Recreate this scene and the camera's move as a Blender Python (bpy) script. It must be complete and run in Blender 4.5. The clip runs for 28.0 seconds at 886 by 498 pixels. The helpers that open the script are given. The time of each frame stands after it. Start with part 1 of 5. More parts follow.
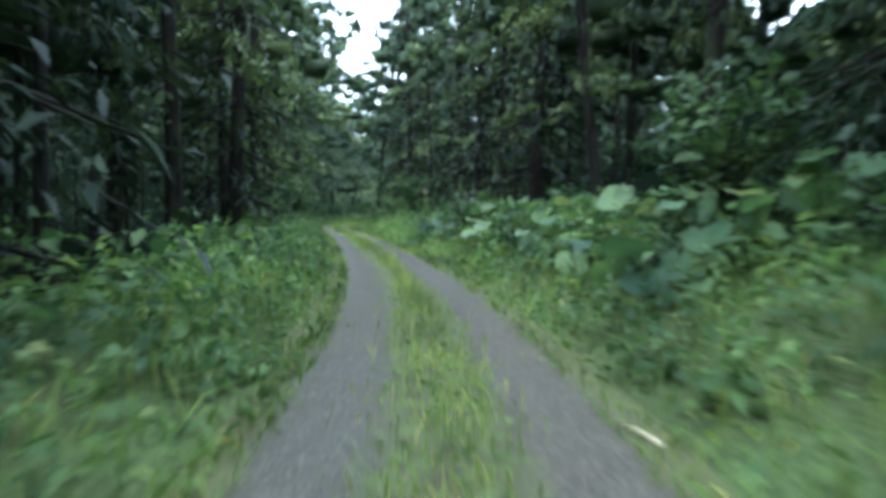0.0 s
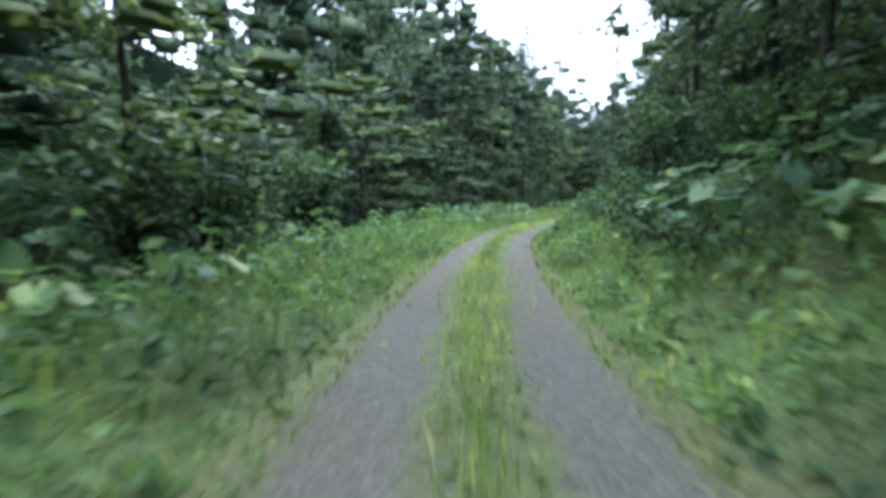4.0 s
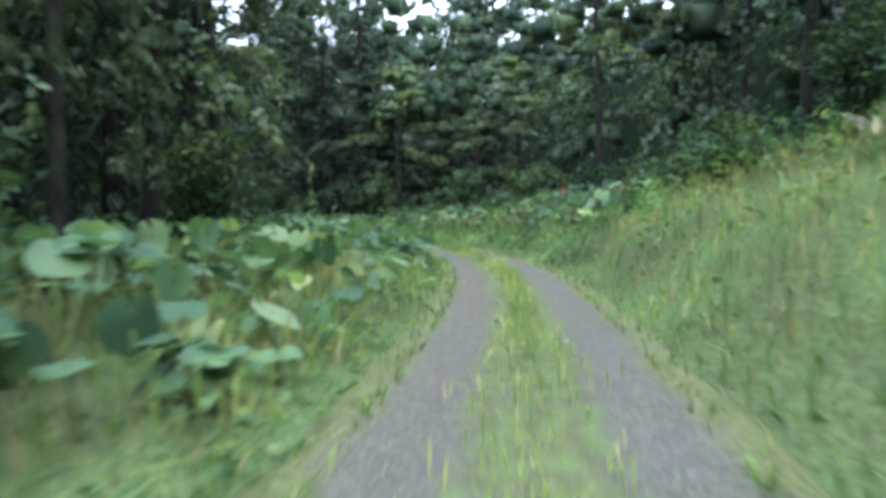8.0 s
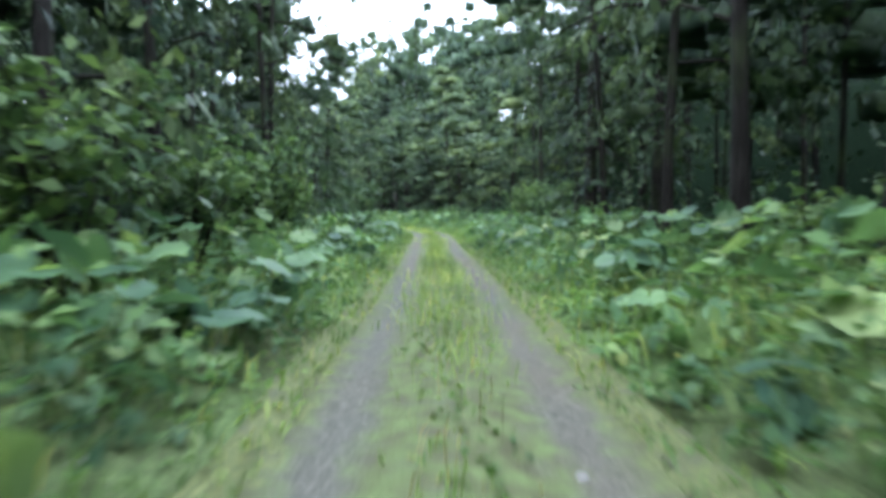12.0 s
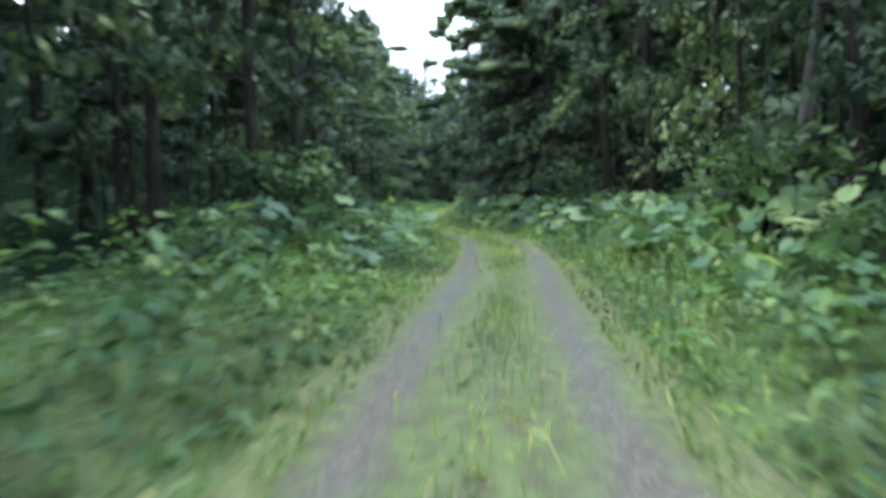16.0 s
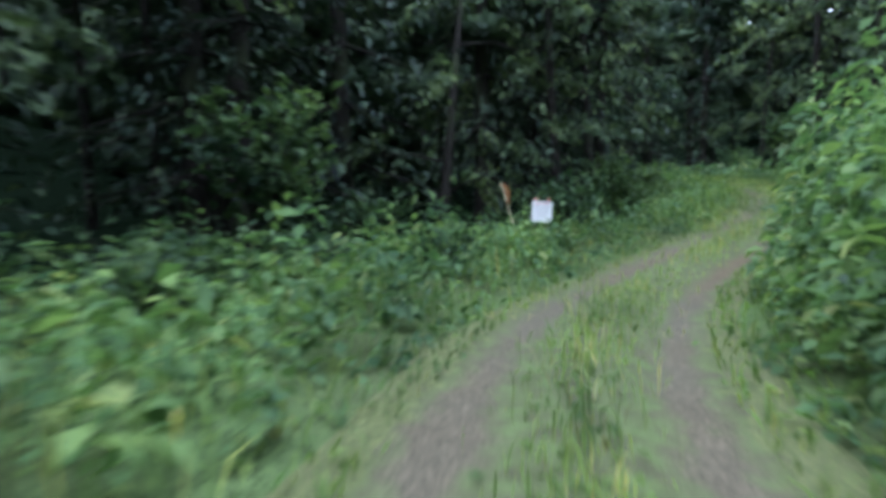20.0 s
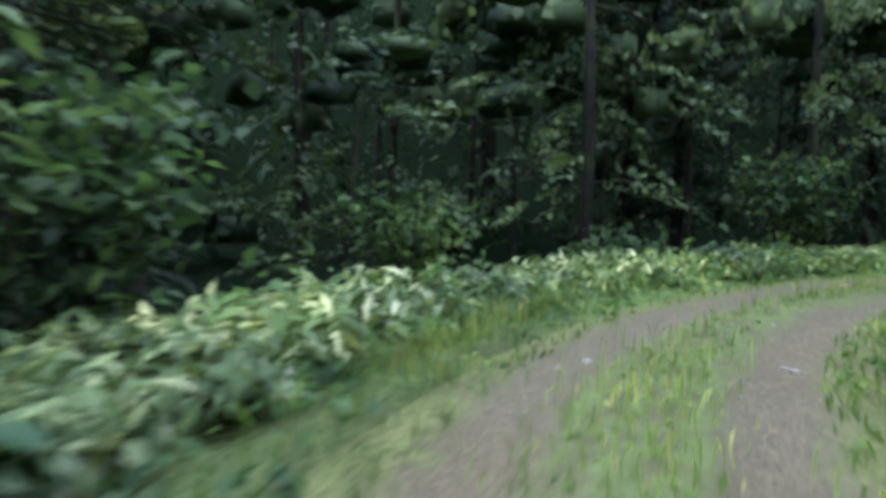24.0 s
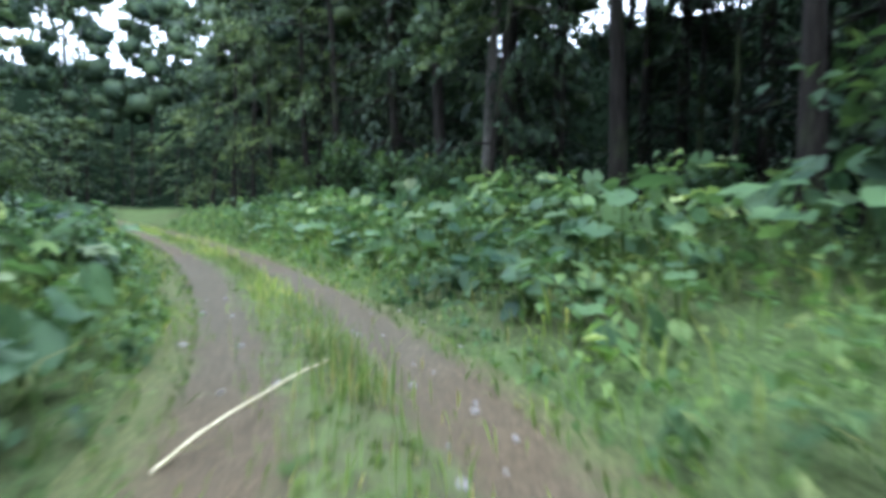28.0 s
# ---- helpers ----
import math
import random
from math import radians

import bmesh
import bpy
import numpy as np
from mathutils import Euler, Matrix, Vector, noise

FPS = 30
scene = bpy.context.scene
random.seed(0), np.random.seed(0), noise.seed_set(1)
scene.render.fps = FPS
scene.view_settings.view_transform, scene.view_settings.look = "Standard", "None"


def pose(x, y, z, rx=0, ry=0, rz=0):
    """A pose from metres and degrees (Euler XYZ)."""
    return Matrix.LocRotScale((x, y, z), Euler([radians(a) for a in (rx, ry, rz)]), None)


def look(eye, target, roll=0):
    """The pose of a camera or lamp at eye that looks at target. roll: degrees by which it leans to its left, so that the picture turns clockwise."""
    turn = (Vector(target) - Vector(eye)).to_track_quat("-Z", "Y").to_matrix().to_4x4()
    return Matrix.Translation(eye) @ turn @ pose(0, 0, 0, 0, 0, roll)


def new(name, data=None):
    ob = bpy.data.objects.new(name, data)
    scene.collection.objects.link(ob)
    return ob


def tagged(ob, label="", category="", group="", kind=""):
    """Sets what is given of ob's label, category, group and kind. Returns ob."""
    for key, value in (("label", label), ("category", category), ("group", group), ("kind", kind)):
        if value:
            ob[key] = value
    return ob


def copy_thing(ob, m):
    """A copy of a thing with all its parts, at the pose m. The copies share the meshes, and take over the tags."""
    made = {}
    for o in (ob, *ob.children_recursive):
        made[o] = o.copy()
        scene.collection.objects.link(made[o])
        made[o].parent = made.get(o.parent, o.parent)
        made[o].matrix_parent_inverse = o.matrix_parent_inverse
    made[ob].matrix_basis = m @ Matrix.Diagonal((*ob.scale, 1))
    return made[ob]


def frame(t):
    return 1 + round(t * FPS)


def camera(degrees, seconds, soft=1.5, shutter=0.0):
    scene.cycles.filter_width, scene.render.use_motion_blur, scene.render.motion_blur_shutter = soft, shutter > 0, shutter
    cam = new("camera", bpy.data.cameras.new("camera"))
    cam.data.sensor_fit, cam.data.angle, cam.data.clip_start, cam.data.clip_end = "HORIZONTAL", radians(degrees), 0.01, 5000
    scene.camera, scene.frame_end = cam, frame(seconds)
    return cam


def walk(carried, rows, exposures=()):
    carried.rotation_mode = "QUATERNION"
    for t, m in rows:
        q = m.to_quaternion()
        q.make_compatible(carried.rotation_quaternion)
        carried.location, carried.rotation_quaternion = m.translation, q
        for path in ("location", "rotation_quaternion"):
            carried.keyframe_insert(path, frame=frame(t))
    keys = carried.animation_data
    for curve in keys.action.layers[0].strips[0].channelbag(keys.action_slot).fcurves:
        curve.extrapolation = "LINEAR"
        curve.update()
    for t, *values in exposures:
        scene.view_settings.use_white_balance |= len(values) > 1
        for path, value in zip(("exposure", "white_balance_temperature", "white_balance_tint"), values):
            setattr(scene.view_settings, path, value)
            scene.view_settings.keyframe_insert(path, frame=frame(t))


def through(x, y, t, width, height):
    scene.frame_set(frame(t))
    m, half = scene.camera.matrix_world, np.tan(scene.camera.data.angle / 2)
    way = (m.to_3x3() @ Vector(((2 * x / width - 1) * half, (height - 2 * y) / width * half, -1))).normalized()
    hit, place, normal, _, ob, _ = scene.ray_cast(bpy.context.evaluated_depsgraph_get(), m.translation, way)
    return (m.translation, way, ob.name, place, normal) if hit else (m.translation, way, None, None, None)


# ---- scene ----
# ---- the camera ----
cam = camera(68.5, 28.0, soft=4.3, shutter=0.18)
PATH = [
    (0, (-0.01, 0.00, 1.250), (-0.159, 3.991, 1.023), 0.8),
    (0.5, (-0.85, 9.94, 1.250), (-1.723, 13.834, 1.018), 0.2),
    (1, (-2.85, 19.61, 1.250), (-3.966, 23.446, 0.996), -0.9),
    (1.5, (-5.10, 28.99, 1.250), (-6.336, 32.780, 0.921), 1.0),
    (2, (-7.56, 38.40, 1.250), (-8.873, 42.156, 0.870), -2.5),
    (2.5, (-9.86, 48.15, 1.250), (-10.711, 52.045, 0.976), -0.6),
    (3, (-10.45, 58.41, 1.250), (-10.318, 62.391, 0.927), -0.5),
    (3.5, (-9.83, 68.31, 1.250), (-9.570, 72.284, 0.878), -1.3),
    (4, (-9.04, 78.16, 1.250), (-8.799, 82.146, 0.957), 0.0),
    (4.5, (-7.97, 87.95, 1.250), (-7.529, 91.913, 0.957), 0.0),
    (5, (-6.25, 97.63, 1.250), (-5.561, 101.562, 0.957), 0.0),
    (5.5, (-3.74, 107.17, 1.250), (-2.735, 111.037, 1.016), 0.3),
    (6, (-0.61, 116.56, 1.250), (0.790, 120.298, 0.939), 1.0),
    (6.5, (2.97, 125.45, 1.250), (4.365, 129.191, 0.993), -0.5),
    (7, (6.05, 134.11, 1.250), (7.286, 137.902, 0.955), -1.7),
    (7.5, (9.17, 142.34, 1.250), (10.430, 146.123, 0.884), 0.4),
    (8, (12.31, 150.58, 1.250), (13.392, 154.423, 1.042), -0.9),
    (8.5, (15.80, 159.16, 1.250), (17.290, 162.870, 1.061), -0.5),
    (9, (18.12, 168.13, 1.250), (18.747, 172.064, 0.873), 0.7),
    (9.5, (18.15, 177.99, 1.250), (17.474, 181.906, 0.757), 1.2),
    (10, (15.54, 187.05, 1.250), (13.508, 190.484, 0.944), 0.5),
    (10.5, (11.02, 195.97, 1.250), (9.275, 199.555, 0.948), -0.5),
    (11, (8.00, 205.39, 1.250), (7.001, 209.245, 0.908), -0.7),
    (11.5, (6.34, 214.70, 1.250), (5.652, 218.630, 0.998), 0.1),
    (12, (4.74, 223.94, 1.250), (3.929, 227.854, 1.025), -0.0),
    (12.5, (2.85, 233.19, 1.250), (1.943, 237.080, 0.975), 0.0),
    (13, (0.69, 242.36, 1.250), (-0.244, 246.240, 0.957), 0.0),
    (13.5, (-1.46, 251.57, 1.250), (-2.331, 255.467, 0.957), 0.0),
    (14, (-3.91, 260.88, 1.250), (-5.032, 264.708, 0.957), 0.0),
    (14.5, (-7.66, 270.04, 1.250), (-9.462, 273.594, 0.912), -3.8),
    (15, (-13.11, 278.56, 1.250), (-15.542, 281.725, 0.976), 0.7),
    (15.5, (-18.88, 286.70, 1.250), (-21.402, 289.787, 0.927), 0.3),
    (16, (-24.22, 295.08, 1.250), (-26.353, 298.455, 0.947), -0.8),
    (16.5, (-28.46, 303.56, 1.250), (-30.128, 307.184, 0.978), 1.0),
    (17, (-33.06, 311.76, 1.250), (-35.477, 314.935, 0.923), 0.4),
    (17.5, (-39.59, 318.50, 1.250), (-42.586, 321.124, 0.904), -1.2),
    (18, (-45.73, 326.34, 1.250), (-48.346, 329.353, 1.020), -0.2),
    (18.5, (-50.46, 334.88, 1.250), (-52.314, 338.410, 0.958), 2.7),
    (19, (-54.90, 343.08, 1.250), (-56.832, 346.581, 1.094), 0.4),
    (19.5, (-59.72, 350.85, 1.250), (-62.164, 354.006, 0.918), 1.4),
    (20, (-64.73, 358.59, 1.250), (-66.690, 362.060, 0.955), -0.5),
    (20.5, (-66.86, 367.25, 1.253), (-67.110, 371.234, 1.035), 0.8),
    (21, (-65.95, 375.29, 1.830), (-65.560, 379.290, 1.903), 0.0),
    (21.5, (-65.76, 382.08, 2.652), (-66.480, 386.113, 2.728), 0.0),
    (22, (-67.95, 388.15, 3.190), (-69.180, 391.950, 3.045), 0.0),
    (22.5, (-71.20, 393.68, 3.250), (-73.399, 397.009, 3.041), -1.0),
    (23, (-76.61, 397.53, 3.250), (-80.288, 399.057, 2.885), 0.7),
    (23.5, (-83.86, 398.19, 3.250), (-87.783, 397.574, 2.765), -0.5),
    (24, (-91.93, 396.41, 3.250), (-95.550, 394.750, 2.950), 1.0),
    (24.5, (-99.70, 396.41, 3.250), (-103.652, 396.900, 2.878), -2.0),
    (25, (-106.41, 400.81, 3.250), (-109.381, 403.438, 2.766), -1.5),
    (25.5, (-109.78, 407.10, 3.250), (-111.733, 410.573, 2.907), -0.2),
    (26, (-111.17, 414.05, 3.250), (-111.763, 417.999, 2.977), -3.1),
    (26.5, (-111.50, 422.07, 3.250), (-111.397, 426.053, 2.941), -1.1),
    (27, (-110.65, 430.34, 3.250), (-110.187, 434.305, 2.932), -3.8),
    (27.5, (-109.24, 439.37, 3.250), (-108.706, 443.324, 2.960), 0.9),
    (28, (-108.13, 448.76, 3.250), (-107.745, 452.729, 2.986), 0.5),
]

EXPOSURES = [(0, 2.25, 5600, 10), (1, 2.4, 5800, 8), (2, 2.6, 6000, 8), (3, 2.0, 5900, 14), (6, 1.5, 5700, 16), (8, 1.75, 5800, 15), (10.5, 2.1, 5850, 13), (12, 2.15, 5850, 14), (15, 1.9, 5700, 15), (17, 2.5, 6000, 14), (18, 2.15, 6000, 14), (19, 1.95, 6000, 14), (20, 1.55, 5600, 15), (21, 1.5, 5800, 15), (22.5, 1.95, 5850, 14), (23, 1.2, 5850, 14), (23.5, 1.1, 5850, 14), (24, 1.75, 5900, 15), (25, 1.7, 5700, 15), (26, 1.6, 5750, 11), (27, 1.9, 5850, 11), (28, 1.95, 5750, 14)]
walk(cam, [(t, look(eye, target, roll)) for t, eye, target, roll in PATH], EXPOSURES)

# ---- sky and sun: an overcast summer day ----
world = bpy.data.worlds.new("overcast_sky")
scene.world = world
world.use_nodes = True
wt = world.node_tree
sky = wt.nodes.new("ShaderNodeTexSky")
sky.sky_type, sky.sun_disc = "NISHITA", False
sky.sun_elevation, sky.sun_rotation = radians(50), radians(160)
veil = wt.nodes.new("ShaderNodeMix")
veil.data_type = "RGBA"
veil.inputs[0].default_value = 0.8
veil.inputs[7].default_value = (12.0, 13.4, 14.8, 1)
wt.links.new(sky.outputs[0], veil.inputs[6])
back = wt.nodes["Background"]
back.inputs[1].default_value = 0.115
# an overcast sky is about three times as bright overhead as at the horizon
direction = wt.nodes.new("ShaderNodeTexCoord")
parts_ = wt.nodes.new("ShaderNodeSeparateXYZ")
wt.links.new(direction.outputs["Generated"], parts_.inputs[0])
grade = wt.nodes.new("ShaderNodeMapRange")
grade.inputs["To Min"].default_value, grade.inputs["To Max"].default_value = 0.65, 2.0
wt.links.new(parts_.outputs[2], grade.inputs["Value"])
dome = wt.nodes.new("ShaderNodeVectorMath")
dome.operation = "SCALE"
wt.links.new(veil.outputs[2], dome.inputs[0])
wt.links.new(grade.outputs[0], dome.inputs["Scale"])
wt.links.new(dome.outputs[0], back.inputs[0])
sun_data = bpy.data.lights.new("sun", "SUN")
sun_data.energy, sun_data.angle, sun_data.color = 0.7, radians(35), (1.0, 0.98, 0.95)
sun = new("sun", sun_data)
sun.matrix_world = look((0, 0, 60), (12, 33, 0))

# ---- materials ----


def shader(name):
    mat = bpy.data.materials.new(name)
    mat.use_nodes = True
    tree = mat.node_tree
    tree.nodes["Principled BSDF"].inputs["Specular IOR Level"].default_value = 0.1
    return mat, tree, tree.nodes["Principled BSDF"]


def node(tree, kind, **inputs):
    n = tree.nodes.new(kind)
    for key, value in inputs.items():
        n.inputs[key.replace("_", " ")].default_value = value
    return n


def ramp(tree, source, *stops):
    n = tree.nodes.new("ShaderNodeValToRGB")
    e = n.color_ramp.elements
    while len(e) < len(stops):
        e.new(0.5)
    for el, (at, col) in zip(e, stops):
        el.position, el.color = at, (*col, 1)
    tree.links.new(source, n.inputs[0])
    return n


def mix(tree, fac, a, b, blend="MIX"):
    n = tree.nodes.new("ShaderNodeMix")
    n.data_type, n.blend_type = "RGBA", blend
    for at, v in ((0, fac), (6, a), (7, b)):
        if hasattr(v, "links"):
            tree.links.new(v, n.inputs[at])
        else:
            n.inputs[at].default_value = v if at == 0 else (*v, 1)
    return n.outputs[2]


def noise_tex(tree, scale, detail=4.0, coords=None):
    n = node(tree, "ShaderNodeTexNoise", Scale=scale, Detail=detail)
    if coords is not None:
        tree.links.new(coords, n.inputs["Vector"])
    return n.outputs["Fac"]


def where(tree):
    return tree.nodes.new("ShaderNodeTexCoord").outputs["Object"]


def leaf_material(name, stops, through=0.35, rough=0.5, per_object=0.10):
    """Leaves: each island its own green, light coming through, a faint gloss."""
    mat, tree, bsdf = shader(name)
    geo = tree.nodes.new("ShaderNodeNewGeometry")
    col = ramp(tree, geo.outputs["Random Per Island"], *stops).outputs[0]
    info = tree.nodes.new("ShaderNodeObjectInfo")
    tone = ramp(tree, info.outputs["Random"], (0.0, (0.55, 0.62, 0.66)), (0.5, (1.0, 1.0, 0.94)), (1.0, (1.55, 1.42, 1.05))).outputs[0]
    col = mix(tree, per_object * 2, col, tone, "MULTIPLY")
    vein = noise_tex(tree, 0.35, 2.0, geo.outputs["Position"])
    col = mix(tree, 1.0, col, ramp(tree, vein, (0.36, (0.62, 0.68, 0.72)), (0.64, (1.42, 1.36, 1.1))).outputs[0], "MULTIPLY")
    pad = noise_tex(tree, 1.3, 2.0, geo.outputs["Position"])
    col = mix(tree, 1.0, col, ramp(tree, pad, (0.36, (0.72, 0.74, 0.78)), (0.64, (1.28, 1.26, 1.1))).outputs[0], "MULTIPLY")
    tree.links.new(col, bsdf.inputs["Base Color"])
    bsdf.inputs["Roughness"].default_value = rough
    bsdf.inputs["Specular IOR Level"].default_value = 0.09
    trans = tree.nodes.new("ShaderNodeBsdfTranslucent")
    tree.links.new(mix(tree, 1.0, col, (1.08, 1.16, 0.66), "MULTIPLY"), trans.inputs[0])
    both = tree.nodes.new("ShaderNodeMixShader")
    both.inputs[0].default_value = through
    tree.links.new(bsdf.outputs[0], both.inputs[1])
    tree.links.new(trans.outputs[0], both.inputs[2])
    tree.links.new(both.outputs[0], tree.nodes["Material Output"].inputs[0])
    return mat


LEAF = leaf_material("broad_leaves", ((0.0, (0.041, 0.065, 0.047)), (0.6, (0.062, 0.095, 0.065)), (1.0, (0.096, 0.134, 0.084))), through=0.26, per_object=0.45)
SHRUB = leaf_material("shrub_leaves", ((0.0, (0.030, 0.058, 0.038)), (0.5, (0.052, 0.092, 0.056)), (1.0, (0.092, 0.142, 0.078))), per_object=0.3)
HERB = leaf_material("herb_leaves", ((0.0, (0.049, 0.098, 0.056)), (0.5, (0.081, 0.148, 0.078)), (0.94, (0.130, 0.200, 0.098)), (1.0, (0.21, 0.25, 0.13))), through=0.42)
NEEDLE = leaf_material("needles", ((0.0, (0.018, 0.031, 0.028)), (0.6, (0.029, 0.047, 0.040)), (1.0, (0.046, 0.070, 0.052))), through=0.1)
GRASS = leaf_material("grass_blades", ((0.0, (0.118, 0.185, 0.074)), (0.55, (0.172, 0.25, 0.10)), (0.86, (0.25, 0.305, 0.14)), (0.93, (0.36, 0.34, 0.18)), (1.0, (0.46, 0.42, 0.26))), through=0.55)
VERGE = leaf_material("verge_blades", ((0.0, (0.070, 0.128, 0.048)), (0.6, (0.108, 0.172, 0.062)), (0.90, (0.170, 0.222, 0.086)), (1.0, (0.27, 0.25, 0.13))), through=0.48)
FADED = leaf_material("faded_grass", ((0.0, (0.20, 0.27, 0.15)), (0.6, (0.32, 0.40, 0.24)), (1.0, (0.50, 0.50, 0.34))), through=0.4)
DRY = leaf_material("seeding_grass", ((0.0, (0.15, 0.15, 0.075)), (0.5, (0.23, 0.205, 0.11)), (1.0, (0.33, 0.28, 0.17))), through=0.4)
BUTTERBUR = leaf_material("butterbur_leaves", ((0.0, (0.056, 0.110, 0.070)), (0.6, (0.092, 0.160, 0.096)), (0.92, (0.15, 0.22, 0.12)), (1.0, (0.24, 0.29, 0.15))), through=0.35, rough=0.45)
BAMBOO = leaf_material("bamboo_leaves", ((0.0, (0.050, 0.086, 0.050)), (0.55, (0.105, 0.155, 0.090)), (0.8, (0.19, 0.24, 0.15)), (1.0, (0.42, 0.45, 0.33))), through=0.25)


def bark_material(name, dark, light):
    mat, tree, bsdf = shader(name)
    at = where(tree)
    stretch = node(tree, "ShaderNodeMapping")
    stretch.inputs["Scale"].default_value = (9, 9, 1.6)
    tree.links.new(at, stretch.inputs[0])
    grain = noise_tex(tree, 2.2, 8.0, stretch.outputs[0])
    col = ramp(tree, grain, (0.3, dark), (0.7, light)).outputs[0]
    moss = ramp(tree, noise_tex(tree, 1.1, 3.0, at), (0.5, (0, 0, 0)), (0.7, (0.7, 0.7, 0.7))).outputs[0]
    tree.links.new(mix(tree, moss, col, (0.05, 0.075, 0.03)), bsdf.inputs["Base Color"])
    bsdf.inputs["Roughness"].default_value = 0.9
    bump = node(tree, "ShaderNodeBump", Strength=0.7, Distance=0.03)
    tree.links.new(grain, bump.inputs["Height"])
    tree.links.new(bump.outputs[0], bsdf.inputs["Normal"])
    return mat


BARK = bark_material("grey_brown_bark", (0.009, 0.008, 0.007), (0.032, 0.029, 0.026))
PALE_BARK = bark_material("pale_bark", (0.045, 0.043, 0.040), (0.15, 0.143, 0.13))
STEM, stem_tree, stem_bsdf = shader("green_stalk")
stem_tree.links.new(ramp(stem_tree, noise_tex(stem_tree, 3.0), (0.3, (0.07, 0.12, 0.035)), (0.7, (0.15, 0.19, 0.07))).outputs[0], stem_bsdf.inputs["Base Color"])
stem_bsdf.inputs["Roughness"].default_value = 0.6

SOIL, tree, bsdf = shader("forest_floor")
at = where(tree)
big, fine = noise_tex(tree, 0.35, 5.0, at), noise_tex(tree, 9.0, 6.0, at)
col = ramp(tree, fine, (0.3, (0.030, 0.026, 0.018)), (0.6, (0.062, 0.056, 0.034)), (0.8, (0.10, 0.085, 0.055))).outputs[0]
green = ramp(tree, noise_tex(tree, 22.0, 6.0, at), (0.34, (0.032, 0.048, 0.020)), (0.5, (0.068, 0.105, 0.040)), (0.66, (0.12, 0.17, 0.062))).outputs[0]
grown = mix(tree, ramp(tree, big, (0.35, (0.45, 0.45, 0.45)), (0.6, (1, 1, 1))).outputs[0], col, green)
# the shade under the trees is painted in: near-black litter away from the track
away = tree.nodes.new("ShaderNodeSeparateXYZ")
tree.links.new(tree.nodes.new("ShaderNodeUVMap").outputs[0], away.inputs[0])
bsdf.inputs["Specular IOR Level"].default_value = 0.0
shaded_litter = ramp(tree, fine, (0.3, (0.005, 0.010, 0.006)), (0.7, (0.014, 0.024, 0.013))).outputs[0]
tree.links.new(mix(tree, ramp(tree, away.outputs[0], (0.22, (0, 0, 0)), (0.36, (1, 1, 1))).outputs[0], grown, shaded_litter), bsdf.inputs["Base Color"])
bsdf.inputs["Roughness"].default_value = 0.95
bump = node(tree, "ShaderNodeBump", Strength=0.8, Distance=0.08)
tree.links.new(fine, bump.inputs["Height"])
tree.links.new(bump.outputs[0], bsdf.inputs["Normal"])

# the track: gravel where wheels run, earth and moss between; across it u, along it v
TRACK, tree, bsdf = shader("gravel_track")
uv = tree.nodes.new("ShaderNodeUVMap").outputs[0]
at = where(tree)
sep = tree.nodes.new("ShaderNodeSeparateXYZ")
tree.links.new(uv, sep.inputs[0])


def maths(tree, op, a, b=0.0):
    n = tree.nodes.new("ShaderNodeMath")
    n.operation = op
    for k, v in enumerate((a, b)):
        if hasattr(v, "links"):
            tree.links.new(v, n.inputs[k])
        else:
            n.inputs[k].default_value = v
    return n.outputs[0]


wob = noise_tex(tree, 0.9, 4.0, at)
edge = noise_tex(tree, 6.0, 5.0, at)
off = maths(tree, "ABSOLUTE", maths(tree, "SUBTRACT", maths(tree, "ABSOLUTE", sep.outputs[0]), 0.70))
off = maths(tree, "ADD", off, maths(tree, "MULTIPLY", maths(tree, "SUBTRACT", wob, 0.5), 0.42))
off = maths(tree, "ADD", off, maths(tree, "MULTIPLY", maths(tree, "SUBTRACT", edge, 0.5), 0.30))
narrow = node(tree, "ShaderNodeMapRange", From_Min=150.0, From_Max=215.0, To_Min=-0.075, To_Max=0.075)
tree.links.new(sep.outputs[1], narrow.inputs["Value"])
off = maths(tree, "ADD", off, narrow.outputs[0])
broad = node(tree, "ShaderNodeMapRange", From_Min=436.0, From_Max=446.0, To_Min=0.0, To_Max=-0.12)
tree.links.new(sep.outputs[1], broad.inputs["Value"])
off = maths(tree, "ADD", off, broad.outputs[0])
slim = node(tree, "ShaderNodeMapRange", From_Min=466.0, From_Max=475.0, To_Min=0.0, To_Max=0.16)
tree.links.new(sep.outputs[1], slim.inputs["Value"])
off = maths(tree, "ADD", off, slim.outputs[0])
last = node(tree, "ShaderNodeMapRange", From_Min=506.0, From_Max=513.0, To_Min=0.0, To_Max=-0.20)
tree.links.new(sep.outputs[1], last.inputs["Value"])
off = maths(tree, "ADD", off, last.outputs[0])
grown_from = node(tree, "ShaderNodeMapRange", From_Min=400.0, From_Max=410.0, To_Min=0.0, To_Max=0.10)
grown_to = node(tree, "ShaderNodeMapRange", From_Min=415.0, From_Max=420.0, To_Min=1.0, To_Max=0.0)
tree.links.new(sep.outputs[1], grown_from.inputs["Value"])
tree.links.new(sep.outputs[1], grown_to.inputs["Value"])
off = maths(tree, "ADD", off, maths(tree, "MULTIPLY", grown_from.outputs[0], grown_to.outputs[0]))
wheel = ramp(tree, off, (0.14, (1, 1, 1)), (0.35, (0, 0, 0))).outputs[0]
stones = node(tree, "ShaderNodeTexVoronoi", Scale=38.0)
tree.links.new(at, stones.inputs["Vector"])
grit = noise_tex(tree, 60.0, 6.0, at)
